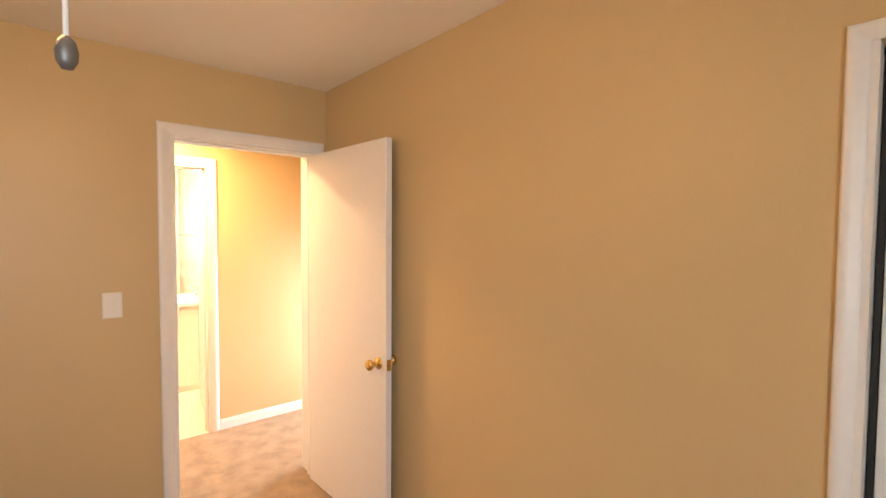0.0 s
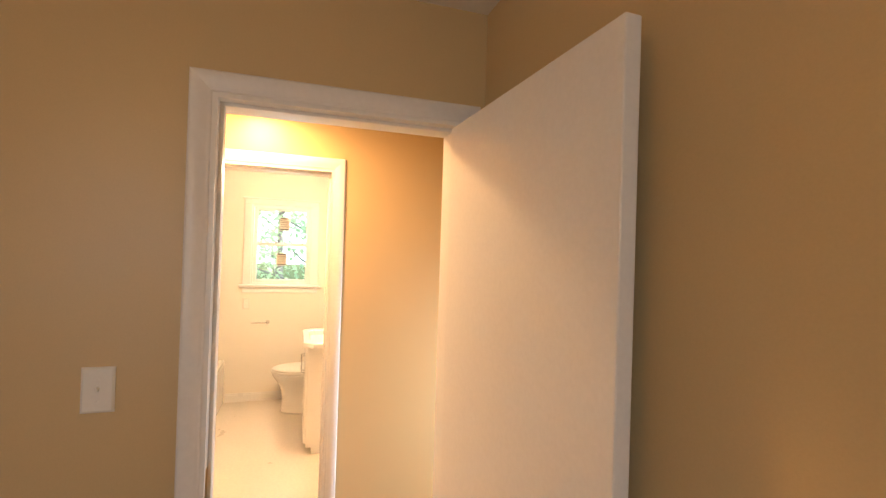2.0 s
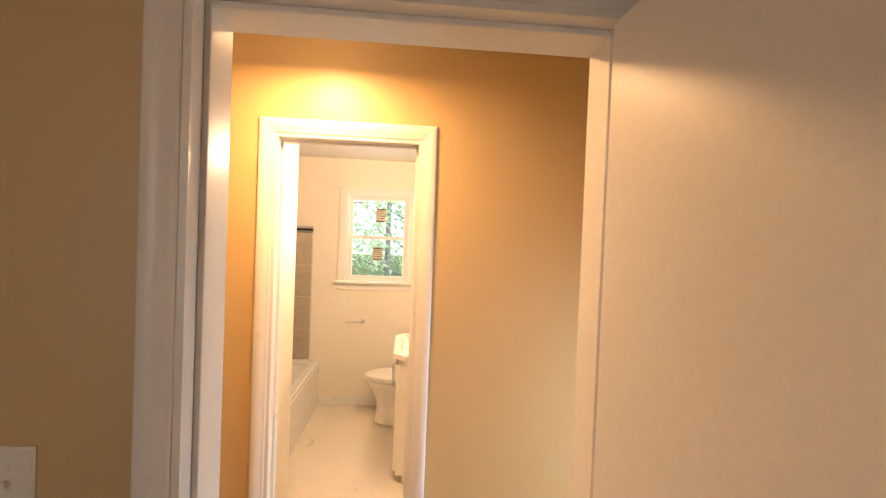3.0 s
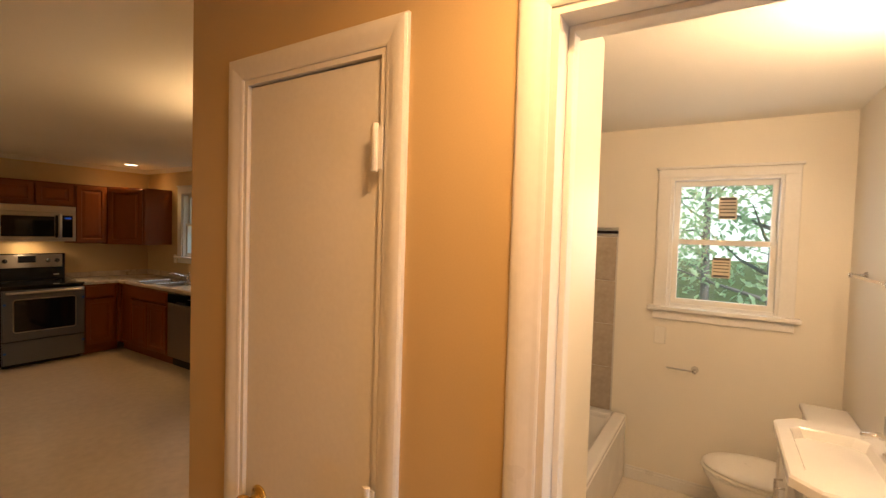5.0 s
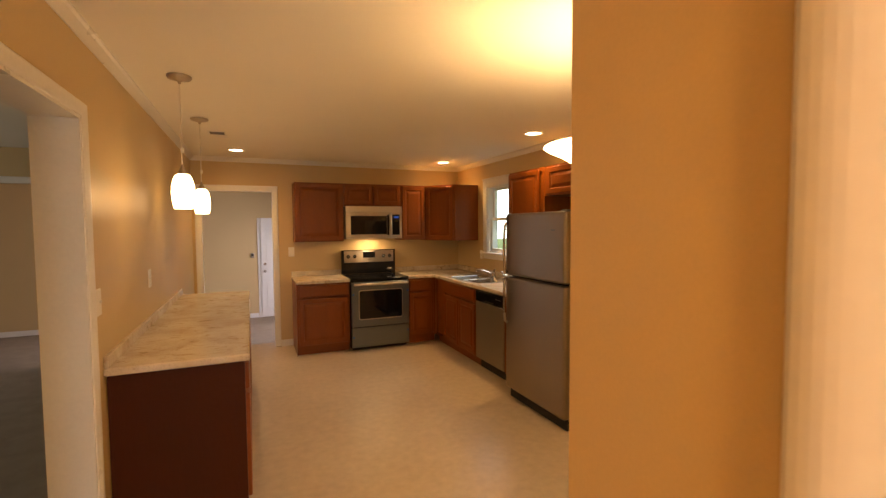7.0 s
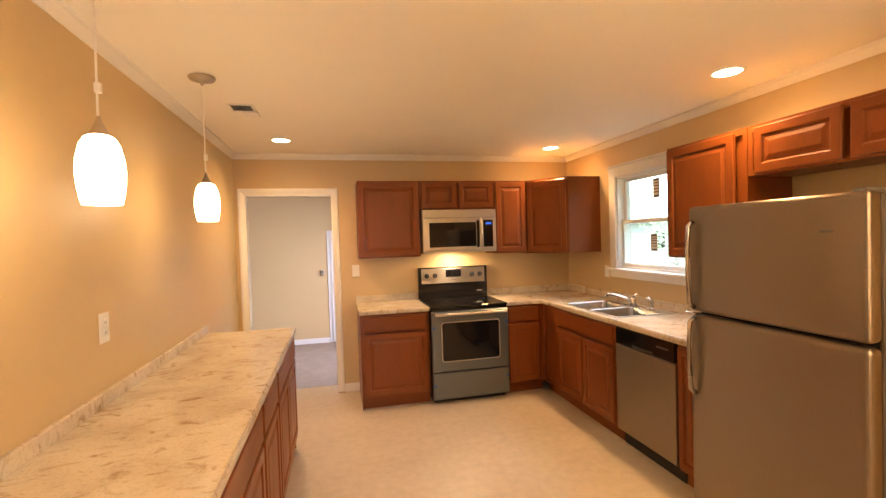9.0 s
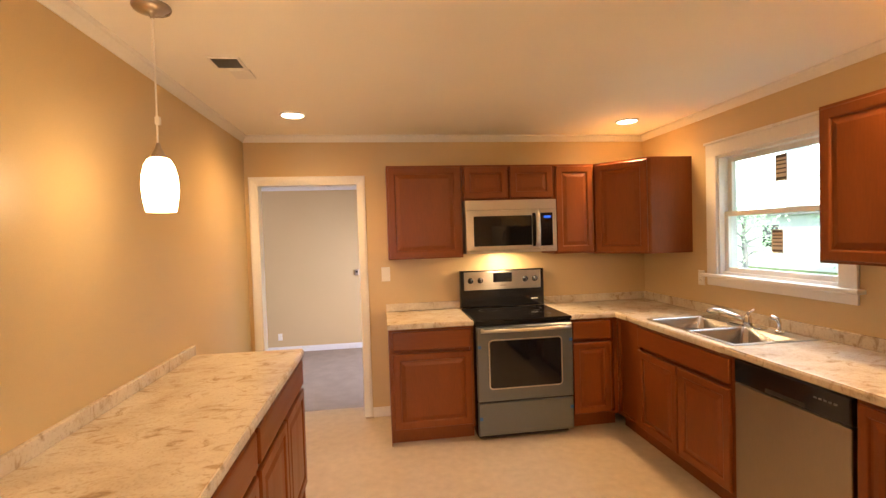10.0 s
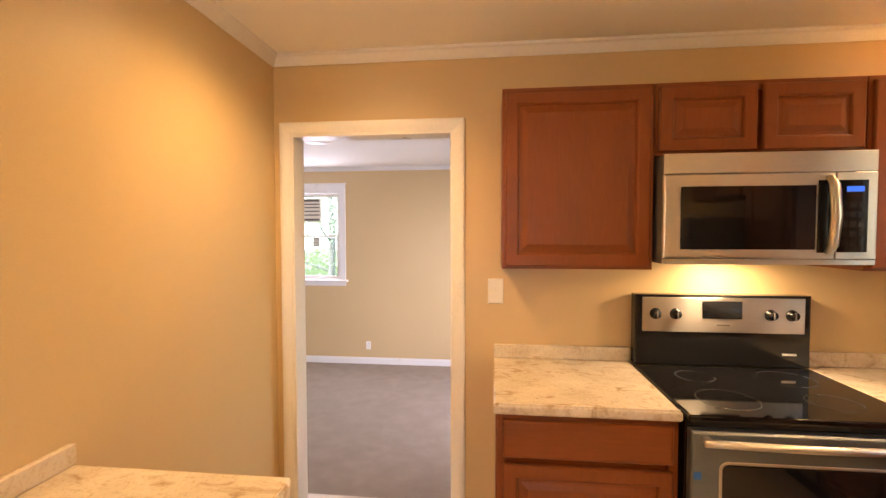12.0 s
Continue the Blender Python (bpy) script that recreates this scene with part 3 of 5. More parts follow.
# outside door of the sunken room
d = thing("door_sunroom", (1.40, 11.75, SUNK), "white panelled outside door with deadbolt and knob", "door", kind="structure")
part("slab", B(0, 0.81, -0.045, -0.004, 0.012, 2.03, 0.003), DOORW, d)
bm = B(-0.065, 0, -0.018, -0.002, 0, 2.10, 0.003)
box(bm, 0.81, 0.875, -0.018, -0.002, 0, 2.10, 0.003)
box(bm, 0, 0.81, -0.018, -0.002, 2.03, 2.10, 0.003)
part("casing", bm, TRIM, d)
for x0, x1 in ((0.10, 0.37), (0.44, 0.71)):
    for z0, z1 in ((0.2, 0.75), (0.95, 1.55), (1.65, 1.9)):
        part("panel", B(x0, x1, -0.052, -0.046, z0, z1, 0.005), DOORW, d)
knob_at(d, 0.07, -0.045, 0.98, -1, NICKEL, "nickel knob")
part("deadbolt", lathe([(0, 0), (0.030, 0), (0.028, 0.012), (0, 0.014)], 20, at=(0, 0, 0)), NICKEL, d, "nickel deadbolt").matrix_local = pose(0.07, -0.046, 1.13, 90, 0, 0)

# ---- windows ----


def window(name, m, w, z0, z1, wall, label, cas=0.075, top=0.085, stickers=(), jw=0.02):
    """A double-hung window in a wall that it faces along local -y; the local origin is mid-opening on the wall face at floor level."""
    d = new(name)
    d.matrix_world = m
    tagged(d, label, "window", kind="structure")
    h = w / 2
    bm = B(-h, -h + jw, 0.0, wall, z0, z1)
    box(bm, h - jw, h, 0.0, wall, z0, z1)
    box(bm, -h + jw, h - jw, 0.0, wall, z1 - jw, z1)
    box(bm, -h + jw, h - jw, 0.02, wall, z0, z0 + jw)
    part("window_frame", bm, TRIM, d)
    bm = B(-h - cas, -h + 0.004, -0.018, -0.001, z0, z1 + 0.001, 0.004)
    box(bm, h - 0.004, h + cas, -0.018, -0.001, z0, z1 + 0.001, 0.004)
    box(bm, -h - cas, h + cas, -0.019, -0.001, z1 - 0.004, z1 + top, 0.004)
    box(bm, -h - cas - 0.012, h + cas + 0.012, -0.028, -0.001, z1 + top, z1 + top + 0.018, 0.004)
    part("casing", bm, TRIM, d)
    part("window_sill", B(-h - cas - 0.03, h + cas + 0.03, -0.055, 0.02, z0 - 0.024, z0 + 0.0015, 0.005), TRIM, d)
    part("apron", B(-h - cas, h + cas, -0.016, -0.001, z0 - 0.085, z0 - 0.024, 0.004), TRIM, d)
    mid = (z0 + z1) / 2 + 0.005
    i = h - jw
    for nm, y, a, b in (("lower_sash", 0.040, z0 + jw, mid + 0.018), ("upper_sash", 0.072, mid - 0.018, z1 - jw)):
        s = 0.034
        bm = B(-i, -i + s, y, y + 0.03, a, b, 0.002)
        box(bm, i - s, i, y, y + 0.03, a, b, 0.002)
        box(bm, -i + s, i - s, y, y + 0.03, a, a + s, 0.002)
        box(bm, -i + s, i - s, y, y + 0.03, b - s, b, 0.002)
        sash = part(nm, bm, PLASTIC, d)
        pane = part("pane", B(-i + s, i - s, y + 0.013, y + 0.017, a + s, b - s), GLASS, sash)
        pane.visible_shadow = False
    for k, (x, z, sw, sh, y) in enumerate(stickers):
        lab = thing("window_sticker", (0, 0, 0), "cream paper label with dark print stuck to a window pane", "label", "window stickers")
        lab.matrix_world = m @ pose(x, y, z)
        part("paper", B(-sw / 2, sw / 2, -0.0006, 0, -sh / 2, sh / 2), STICKER, lab)
        for q, f in ((0.42, 0.10), (0.26, 0.05), (0.12, 0.05), (-0.04, 0.05), (-0.2, 0.05), (-0.4, 0.09)):
            part("print_bar", B(-sw * 0.42, sw * 0.42, -0.0012, -0.0007, sh * q - sh * f / 2, sh * q + sh * f / 2), INK, lab)
    return d


window("window_kitchen", pose(XE, 6.36, 0, 0, 0, -90), 0.90, 1.215, 2.085, 0.14, "white double-hung kitchen window over the sink", cas=0.095, top=0.09, stickers=((0.0, 1.93, 0.085, 0.17, 0.084), (0.0, 1.46, 0.085, 0.15, 0.052)))
window("window_bath", pose(BX, 0.460, 0, 0, 0, -90), 0.60, 1.212, 2.055, 0.13, "white double-hung bathroom window", cas=0.075, top=0.05, stickers=((0.02, 1.86, 0.10, 0.14, 0.084), (0.0, 1.48, 0.10, 0.13, 0.052)))
window("window_sunroom", pose(-0.915, 11.75, 0, 0, 0, 0), 0.83, 0.86, 2.10, 0.15, "white double-hung window of the sunken room", cas=0.095, top=0.12, stickers=((-0.06, 1.86, 0.36, 0.34, 0.084), (0.05, 1.40, 0.1, 0.13, 0.052)))
window("window_bedroom", pose(-3.48, 1.7, 0, 0, 0, 90), 1.2, 0.9, 2.1, 0.12, "white double-hung bedroom window")
# unseen window, added as an opening for the hall's cool fill
window("window_hall_added", pose(1.03, -1.6, 0, 0, 0, 180), 0.60, 0.45, 1.45, 0.12, "white double-hung window, unseen, added low in the hall's end wall", top=0.06)
window("window_living", pose(-4.08, 5.0, 0, 0, 0, 90), 1.4, 0.8, 2.1, 0.12, "white double-hung living room window")
# out-of-view window, added to carry the sunken room's fill
window("window_sunroom_added", pose(3.3, 9.65, 0, 0, 0, -90), 1.5, 0.5, 2.05, 0.12, "white double-hung side window, unseen, added to light the sunken room")

# ---- kitchen cabinets ----


def rings(bm, x0, x1, z0, z1, levels, close=True):
    """Nested rectangles in the xz plane, (inset, y) each, that make a moulded front facing -y."""
    loops = []
    for s, y in levels:
        loops.append([bm.verts.new(p) for p in ((x0 + s, y, z0 + s), (x1 - s, y, z0 + s), (x1 - s, y, z1 - s), (x0 + s, y, z1 - s))])
    for a, b in zip(loops, loops[1:]):
        for i in range(4):
            bm.faces.new((a[i], a[(i + 1) % 4], b[(i + 1) % 4], b[i]))
    bm.faces.new(loops[-1])
    bm.faces.new(loops[0][::-1])
    bmesh.ops.recalc_face_normals(bm, faces=bm.faces[:])
    return bm


def round_rings(x0, x1, z0, z1, r, levels):
    """Like rings(), with rounded corners of radius r."""
    bm = bmesh.new()
    loops = []
    for s, y in levels:
        q = max(r - s, 0.002)
        pts = []
        for cx, cz, a0 in ((x1 - s - q, z1 - s - q, 0), (x0 + s + q, z1 - s - q, 90), (x0 + s + q, z0 + s + q, 180), (x1 - s - q, z0 + s + q, 270)):
            pts += [bm.verts.new((cx + q * math.cos(radians(a0 + 15 * k)), y, cz + q * math.sin(radians(a0 + 15 * k)))) for k in range(7)]
        loops.append(pts)
    n = len(loops[0])
    for a, b in zip(loops, loops[1:]):
        for i in range(n):
            bm.faces.new((a[i], a[(i + 1) % n], b[(i + 1) % n], b[i]))
    bm.faces.new(loops[-1])
    bm.faces.new(loops[0][::-1])
    bmesh.ops.recalc_face_normals(bm, faces=bm.faces[:])
    return bm


def raised_door(parent, x0, x1, z0, z1, name="door", label=""):
    f = 0.056 if min(x1 - x0, z1 - z0) > 0.24 else 0.045
    d = part(name, rings(bmesh.new(), x0, x1, z0, z1, [(0, -0.0005), (0, -0.015), (0.005, -0.020), (f - 0.010, -0.020), (f - 0.004, -0.017), (f, -0.010)]), WOOD, parent, label)
    part("panel", rings(bmesh.new(), x0 + f, x1 - f, z0 + f, z1 - f, [(0, -0.0105), (0.006, -0.0112), (0.010, -0.0115), (0.030, -0.0175), (0.034, -0.0185)]), WOOD, d)
    return d


def drawer_front(parent, x0, x1, z0, z1):
    return part("drawer_front", rings(bmesh.new(), x0, x1, z0, z1, [(0, -0.0005), (0, -0.014), (0.004, -0.019), (0.012, -0.020)]), WOODH, parent)


def base_cabinet(at, rz, w, fronts, label, depth=0.60, h=0.875, group="base cabinets", end=0, top=None, end_mat=None):
    """Base unit: local x along the front, front at y = 0 facing -y. fronts: (kind, x0, x1, z0, z1)."""
    c = thing("base_cabinet", at, label, "cabinet", group, rz=rz)
    part("body", B(0, w, 0.018, depth, 0.10, top or h), WOOD, c)
    part("toe_kick", B(0.0, w, 0.055, 0.07, 0.0, 0.10), WOOD, c, "recessed toe kick")
    bm = B(0, w, 0, 0.018, 0.10, 0.125)
    box(bm, 0, w, 0, 0.018, h - 0.03, h)
    box(bm, 0, 0.03, 0, 0.018, 0.125, h - 0.03)
    box(bm, w - 0.03, w, 0, 0.018, 0.125, h - 0.03)
    part("face_frame", bm, WOOD, c)
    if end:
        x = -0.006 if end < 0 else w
        part("end_panel", B(x, x + 0.006, 0.0, depth, 0.0, h, 0.001), end_mat or WOOD, c)
    for kind, x0, x1, z0, z1 in fronts:
        (raised_door if kind == "door" else drawer_front)(c, x0, x1, z0, z1)
    return c


def wall_cabinet(at, rz, w, h, doors, label, depth=0.31, group="wall cabinets"):
    c = thing("wall_cabinet", at, label, "cabinet", group, rz=rz)
    part("body", B(0, w, 0.018, depth, 0, h), WOOD, c)
    # unseen pale top, added to bounce can light up to the ceiling
    part("bounce_top", B(0.004, w - 0.004, 0.02, depth - 0.002, h - 0.0005, h + 0.003), RAW, c, "raw board top, unseen, added for its paler bounce")
    bm = B(0, w, 0, 0.018, 0, 0.03)
    box(bm, 0, w, 0, 0.018, h - 0.035, h)
    box(bm, 0, 0.03, 0, 0.018, 0.03, h - 0.035)
    box(bm, w - 0.03, w, 0, 0.018, 0.03, h - 0.035)
    part("face_frame", bm, WOOD, c)
    for x0, x1 in doors:
        raised_door(c, x0, x1, 0.012, h - 0.018)
    return c


D0, D1, DR0, DR1 = 0.125, 0.690, 0.715, 0.855
base_cabinet((1.700, 7.150, 0), 0, 0.632, [("door", 0.02, 0.612, D0, D1), ("drawer", 0.02, 0.612, DR0, DR1)], "reddish-brown wooden base cabinet beside the range", depth=0.598, end=-1)
base_cabinet((3.104, 7.150, 0), 0, 0.396, [("door", 0.02, 0.33, D0, D1), ("drawer", 0.02, 0.33, DR0, DR1)], "narrow reddish-brown wooden base cabinet in the corner", depth=0.598)
base_cabinet((3.500, 7.148, 0), -90, 0.29, [], "blank reddish-brown wooden corner base cabinet", depth=0.61)
base_cabinet((3.500, 6.856, 0), -90, 0.915, [("door", 0.02, 0.452, D0, D1), ("door", 0.463, 0.895, D0, D1), ("drawer", 0.02, 0.895, DR0, DR1)], "reddish-brown wooden sink base cabinet with two doors", depth=0.61, top=0.70)
base_cabinet((3.500, 5.318, 0), -90, 0.20, [("door", 0.012, 0.188, D0, DR1)], "slim reddish-brown wooden filler cabinet by the refrigerator", depth=0.61)
base_cabinet((1.160, 4.066, 0), 90, 0.990, [("door", 0.02, 0.49, D0, D1), ("door", 0.50, 0.97, D0, D1), ("drawer", 0.02, 0.97, DR0, DR1)], "reddish-brown wooden island-side base cabinet with a dark end panel", depth=0.60, end=-1, end_mat=WOODE, group="breakfast counter cabinets")
base_cabinet((1.160, 5.058, 0), 90, 0.492, [("door", 0.018, 0.474, D0, D1), ("drawer", 0.018, 0.474, DR0, DR1)], "single-door reddish-brown wooden base cabinet under the pendants", group="breakfast counter cabinets")
base_cabinet((1.160, 5.552, 0), 90, 1.000, [("door", 0.02, 0.495, D0, D1), ("door", 0.505, 0.98, D0, D1), ("drawer", 0.02, 0.98, DR0, DR1)], "double-door reddish-brown wooden base cabinet", group="breakfast counter cabinets", end=1)

wall_cabinet((1.720, 7.425, 1.380), 0, 0.606, 0.750, [(0.014, 0.592)], "reddish-brown wooden wall cabinet with a raised-panel door", depth=0.323)
wall_cabinet((2.330, 7.425, 1.842), 0, 0.778, 0.288, [(0.014, 0.378), (0.400, 0.764)], "short reddish-brown wooden wall cabinet over the microwave", depth=0.323)
wall_cabinet((3.112, 7.425, 1.380), 0, 0.352, 0.750, [(0.014, 0.338)], "narrow reddish-brown wooden wall cabinet", depth=0.323)
wall_cabinet((3.800, 5.740, 1.370), -90, 0.638, 0.760, [(0.014, 0.560)], "reddish-brown wooden wall cabinet beside the window", depth=0.318)
wall_cabinet((3.800, 5.098, 1.850), -90, 1.035, 0.280, [(0.05, 0.50), (0.535, 0.985)], "short reddish-brown wooden wall cabinet above the refrigerator", depth=0.318)
# diagonal corner wall cabinet
c = thing("corner_wall_cabinet", (3.468, 7.425, 1.370), "reddish-brown wooden diagonal corner wall cabinet", "cabinet", "wall cabinets")
part("body", prism([(0.0, 0.012), (0.006, 0.0), (0.290, -0.337), (0.303, -0.345), (XE - 3.468 - 0.001, -0.345), (XE - 3.468 - 0.001, 0.323), (0.0, 0.323)], 0, 0.760), WOOD, c)
# same added bounce top on the corner unit, out of view
part("bounce_top", prism([(0.01, 0.012), (0.30, -0.33), (XE - 3.468 - 0.006, -0.33), (XE - 3.468 - 0.006, 0.315), (0.01, 0.315)], 0.7595, 0.763), RAW, c, "raw board top, unseen, added for its paler bounce")
L_ = math.hypot(0.284, 0.337)
dd = raised_door(c, 0.012, L_ - 0.012, 0.012, 0.742)
dd.matrix_local = pose(0.006, 0.0, 0, 0, 0, math.degrees(math.atan2(-0.337, 0.284)))

# ---- counters ----


def counter_slab(bm, poly, z0=0.876, z1=0.914, bevel=0.010):
    b2 = prism(poly, z0, z1)
    es = [e for e in b2.edges if abs(e.verts[0].co.z - e.verts[1].co.z) < 1e-6]
    bmesh.ops.bevel(b2, geom=es, offset=bevel, segments=3, affect="EDGES", profile=0.5)
    me = bpy.data.meshes.new("tmp")
    b2.to_mesh(me)
    b2.free()
    bm.from_mesh(me)
    bpy.data.meshes.remove(me)
    return bm


SX0, SX1, SY0, SY1 = 3.545, 4.005, 5.995, 6.785      # sink cut-out
c = thing("breakfast_counter", (0, 0, 0), "cream and brown stone-look laminate countertop along the pendant wall", "countertop", "countertops")
part("worktop", counter_slab(bmesh.new(), [(XW + 0.001, 4.030), (1.187, 4.030), (1.187, 6.545), (1.172, 6.580), (XW + 0.001, 6.580)]), LAM, c)
part("front_lip", tube([(1.178, 4.04, 0.9135), (1.178, 6.535, 0.9135)], 0.005, 8), LAM, c)
part("backsplash", B(XW + 0.001, XW + 0.021, 4.032, 6.578, 0.9145, 0.972, 0.004), LAM, c)
c = thing("range_counter", (0, 0, 0), "short cream stone-look laminate countertop beside the range", "countertop", "countertops")
part("worktop", counter_slab(bmesh.new(), [(1.685, 7.118), (2.334, 7.118), (2.334, YN - 0.001), (1.685, YN - 0.001)]), LAM, c)
part("front_lip", tube([(1.692, 7.127, 0.9135), (2.328, 7.127, 0.9135)], 0.005, 8), LAM, c)
part("backsplash", B(1.687, 2.332, YN - 0.021, YN - 0.001, 0.9145, 0.982, 0.004), LAM, c)
c = thing("sink_counter", (0, 0, 0), "L-shaped cream stone-look laminate countertop with an inset sink", "countertop", "countertops")
bm = bmesh.new()
counter_slab(bm, [(3.103, 7.118), (3.468, 7.118), (3.468, SY1), (XE - 0.001, SY1), (XE - 0.001, YN - 0.001), (3.103, YN - 0.001)])
box(bm, SX1, XE - 0.001, SY0, SY1, 0.876, 0.914)
box(bm, 3.468, SX0, SY0, SY1, 0.876, 0.914, 0.006)
counter_slab(bm, [(3.468, 5.105), (XE - 0.001, 5.105), (XE - 0.001, SY0), (3.468, SY0)])
part("worktop", bm, LAM, c)
part("front_lip", tube([(3.108, 7.127, 0.9135), (3.477, 7.127, 0.9135), (3.477, 5.11, 0.9135)], 0.005, 8), LAM, c)
part("backsplash", box(B(3.105, XE - 0.022, YN - 0.021, YN - 0.001, 0.9145, 0.982, 0.004), XE - 0.021, XE - 0.001, 5.107, YN - 0.001, 0.9145, 0.982, 0.004), LAM, c)

# ---- sink and tap ----
s = thing("kitchen_sink", (0, 0, 0), "stainless steel double-bowl sink set into the countertop", "sink")
x0, x1, y0, y1 = SX0 - 0.012, SX1 + 0.04, SY0 - 0.012, SY1 + 0.012
ym = (SY0 + SY1) / 2
bowls = ((SX0 + 0.012, SX1 - 0.055, SY0 + 0.014, ym - 0.014), (SX0 + 0.012, SX1 - 0.055, ym + 0.014, SY1 - 0.014))
bm = bmesh.new()
for a in ((x0, bowls[0][0], y0, y1), (bowls[0][1], x1, y0, y1), (bowls[0][0], bowls[0][1], y0, bowls[0][2]), (bowls[0][0], bowls[0][1], bowls[0][3], bowls[1][2]), (bowls[0][0], bowls[0][1], bowls[1][3], y1)):
    box(bm, *a, 0.9145, 0.920)
part("rim", bm, STEELH, s)


def bowl_mesh(x0, x1, y0, y1, z_top, depth, t=0.04):
    bm = bmesh.new()
    def loop(ins, z, r):
        pts = []
        for cx, cy, a0 in ((x1 - ins - r, y1 - ins - r, 0), (x0 + ins + r, y1 - ins - r, 90), (x0 + ins + r, y0 + ins + r, 180), (x1 - ins - r, y0 + ins + r, 270)):
            for k in range(5):
                a = radians(a0 + k * 22.5)
                pts.append(bm.verts.new((cx + r * math.cos(a), cy + r * math.sin(a), z)))
        return pts
    ls = [loop(0, z_top, 0.004), loop(0.003, z_top - 0.006, 0.03), loop(0.012, z_top - depth + 0.04, 0.05), loop(0.025, z_top - depth + 0.01, 0.05), loop(0.05, z_top - depth, 0.05)]
    for a, b in zip(ls, ls[1:]):
        for i in range(len(a)):
            bm.faces.new((a[i], b[i], b[(i + 1) % len(a)], a[(i + 1) % len(a)]))
    bm.faces.new(ls[-1][::-1])
    bmesh.ops.recalc_face_normals(bm, faces=bm.faces[:])
    bmesh.ops.reverse_faces(bm, faces=bm.faces[:])
    return bm


for b in bowls:
    o = part("bowl", bowl_mesh(*b, 0.9195, 0.17), STEELH, s, smooth=True)
    part("drain", lathe([(0, 0.004), (0.02, 0.004), (0.038, 0.007), (0.044, 0.003), (0.044, 0)], 20, at=((b[0] + b[1]) / 2, (b[2] + b[3]) / 2, 0.750)), CHROME, o)
t_ = thing("kitchen_tap", (3.975, 6.385, 0.920), "chrome single-lever kitchen tap with a low spout", "tap")
part("deck_plate", B(-0.028, 0.028, -0.125, 0.125, 0.0003, 0.010, 0.004), CHROME, t_)
part("body", lathe([(0, 0.010), (0.027, 0.010), (0.025, 0.03), (0.022, 0.055), (0.020, 0.07), (0.012, 0.078), (0, 0.08)], 20), CHROME, t_, smooth=True)
part("spout", tube([(-0.005, 0, 0.045), (-0.05, 0.035, 0.065), (-0.11, 0.08, 0.090), (-0.15, 0.11, 0.100), (-0.172, 0.126, 0.094), (-0.177, 0.13, 0.080)], [0.014, 0.013, 0.012, 0.012, 0.012, 0.012]), CHROME, t_, smooth=True)
part("lever", tube([(0, 0, 0.078), (-0.015, -0.03, 0.10), (-0.02, -0.075, 0.118)], [0.010, 0.008, 0.006]), CHROME, t_, smooth=True)
t_ = thing("side_spray", (3.985, 6.16, 0.920), "chrome side spray beside the kitchen tap", "sprayer")
part("base", lathe([(0, 0), (0.024, 0), (0.022, 0.012), (0.014, 0.02), (0, 0.02)], 18), CHROME, t_, smooth=True)
part("head", tube([(0, 0, 0.018), (0, 0, 0.06), (-0.006, 0.006, 0.085), (-0.03, 0.03, 0.098)], [0.010, 0.012, 0.015, 0.012]), CHROME, t_, smooth=True)

# ---- range ----
r = thing("range", (2.340, 7.75, 0), "stainless and black freestanding electric range", "range")
W_ = 0.757
part("body", B(0.002, W_ - 0.002, -0.635, -0.015, 0.03, 0.895), BLACK, r, "black enamel sides")
part("cooktop", B(0.0, W_, -0.668, -0.075, 0.896, 0.918, 0.006), BLACKG, r, "black glass cooktop")
for x, y, q in ((0.20, -0.50, 0.105), (0.56, -0.50, 0.085), (0.20, -0.23, 0.075), (0.56, -0.23, 0.105)):
    part("burner_ring", lathe([(q - 0.003, 0.9183), (q, 0.9186), (q + 0.003, 0.9183)], 40, at=(x, y, 0)), RINGM, r)
g = part("backguard", rings(bmesh.new(), 0, W_, 0.918, 1.245, [(0, -0.012), (0, -0.066), (0.006, -0.072)]), BLACK, r, "black backguard")
part("control_panel", B(0.030, W_ - 0.030, -0.078, -0.0725, 1.075, 1.234, 0.002), STEELV, g, "brushed steel control panel")
part("display", B(0.292, 0.462, -0.0815, -0.0785, 1.138, 1.218, 0.002), BLACKG, g, "black clock display")
part("brand_mark", B(0.355, 0.41, -0.0795, -0.0785, 1.106, 1.112), GREYS, g)
for x in (0.088, 0.176, 0.583, 0.672):
    k = part("knob", lathe([(0, 0.028), (0.017, 0.028), (0.020, 0.024), (0.022, 0.004), (0.026, 0), (0, 0)], 20), BLACK, g, smooth=True)
    k.matrix_local = pose(x, -0.0785, 1.158, 90, 0, 0)
    part("pointer", B(-0.0025, 0.0025, -0.018, 0.018, 0.0285, 0.033, 0.001), GREYS, k)
part("label_badge", B(W_ - 0.12, W_ - 0.06, -0.0745, -0.0725, 0.975, 0.985), PLASTIC, g)
od = part("oven_door", rings(bmesh.new(), 0.004, W_ - 0.004, 0.305, 0.868, [(0, -0.640), (0, -0.672), (0.006, -0.680), (0.010, -0.681)]), FILM, r, "film-covered grey steel oven door")
part("window_frame", round_rings(0.090, W_ - 0.090, 0.395, 0.772, 0.030, [(0, -0.6815), (0.002, -0.6845), (0.007, -0.6845), (0.009, -0.6825)]), STEELV, od, "bright steel window frame")
part("window_glass", round_rings(0.100, W_ - 0.100, 0.405, 0.762, 0.022, [(0, -0.6826), (0.001, -0.6845), (0.004, -0.6850)]), BLACKG, od, "dark oven window")
hp = [(0.03 + (W_ - 0.06) * k / 12, -0.715 - 0.012 * math.sin(math.pi * k / 12), 0.845) for k in range(13)]
part("handle", tube(hp, 0.013, 12), STEELV, od, "curved steel handle", True)
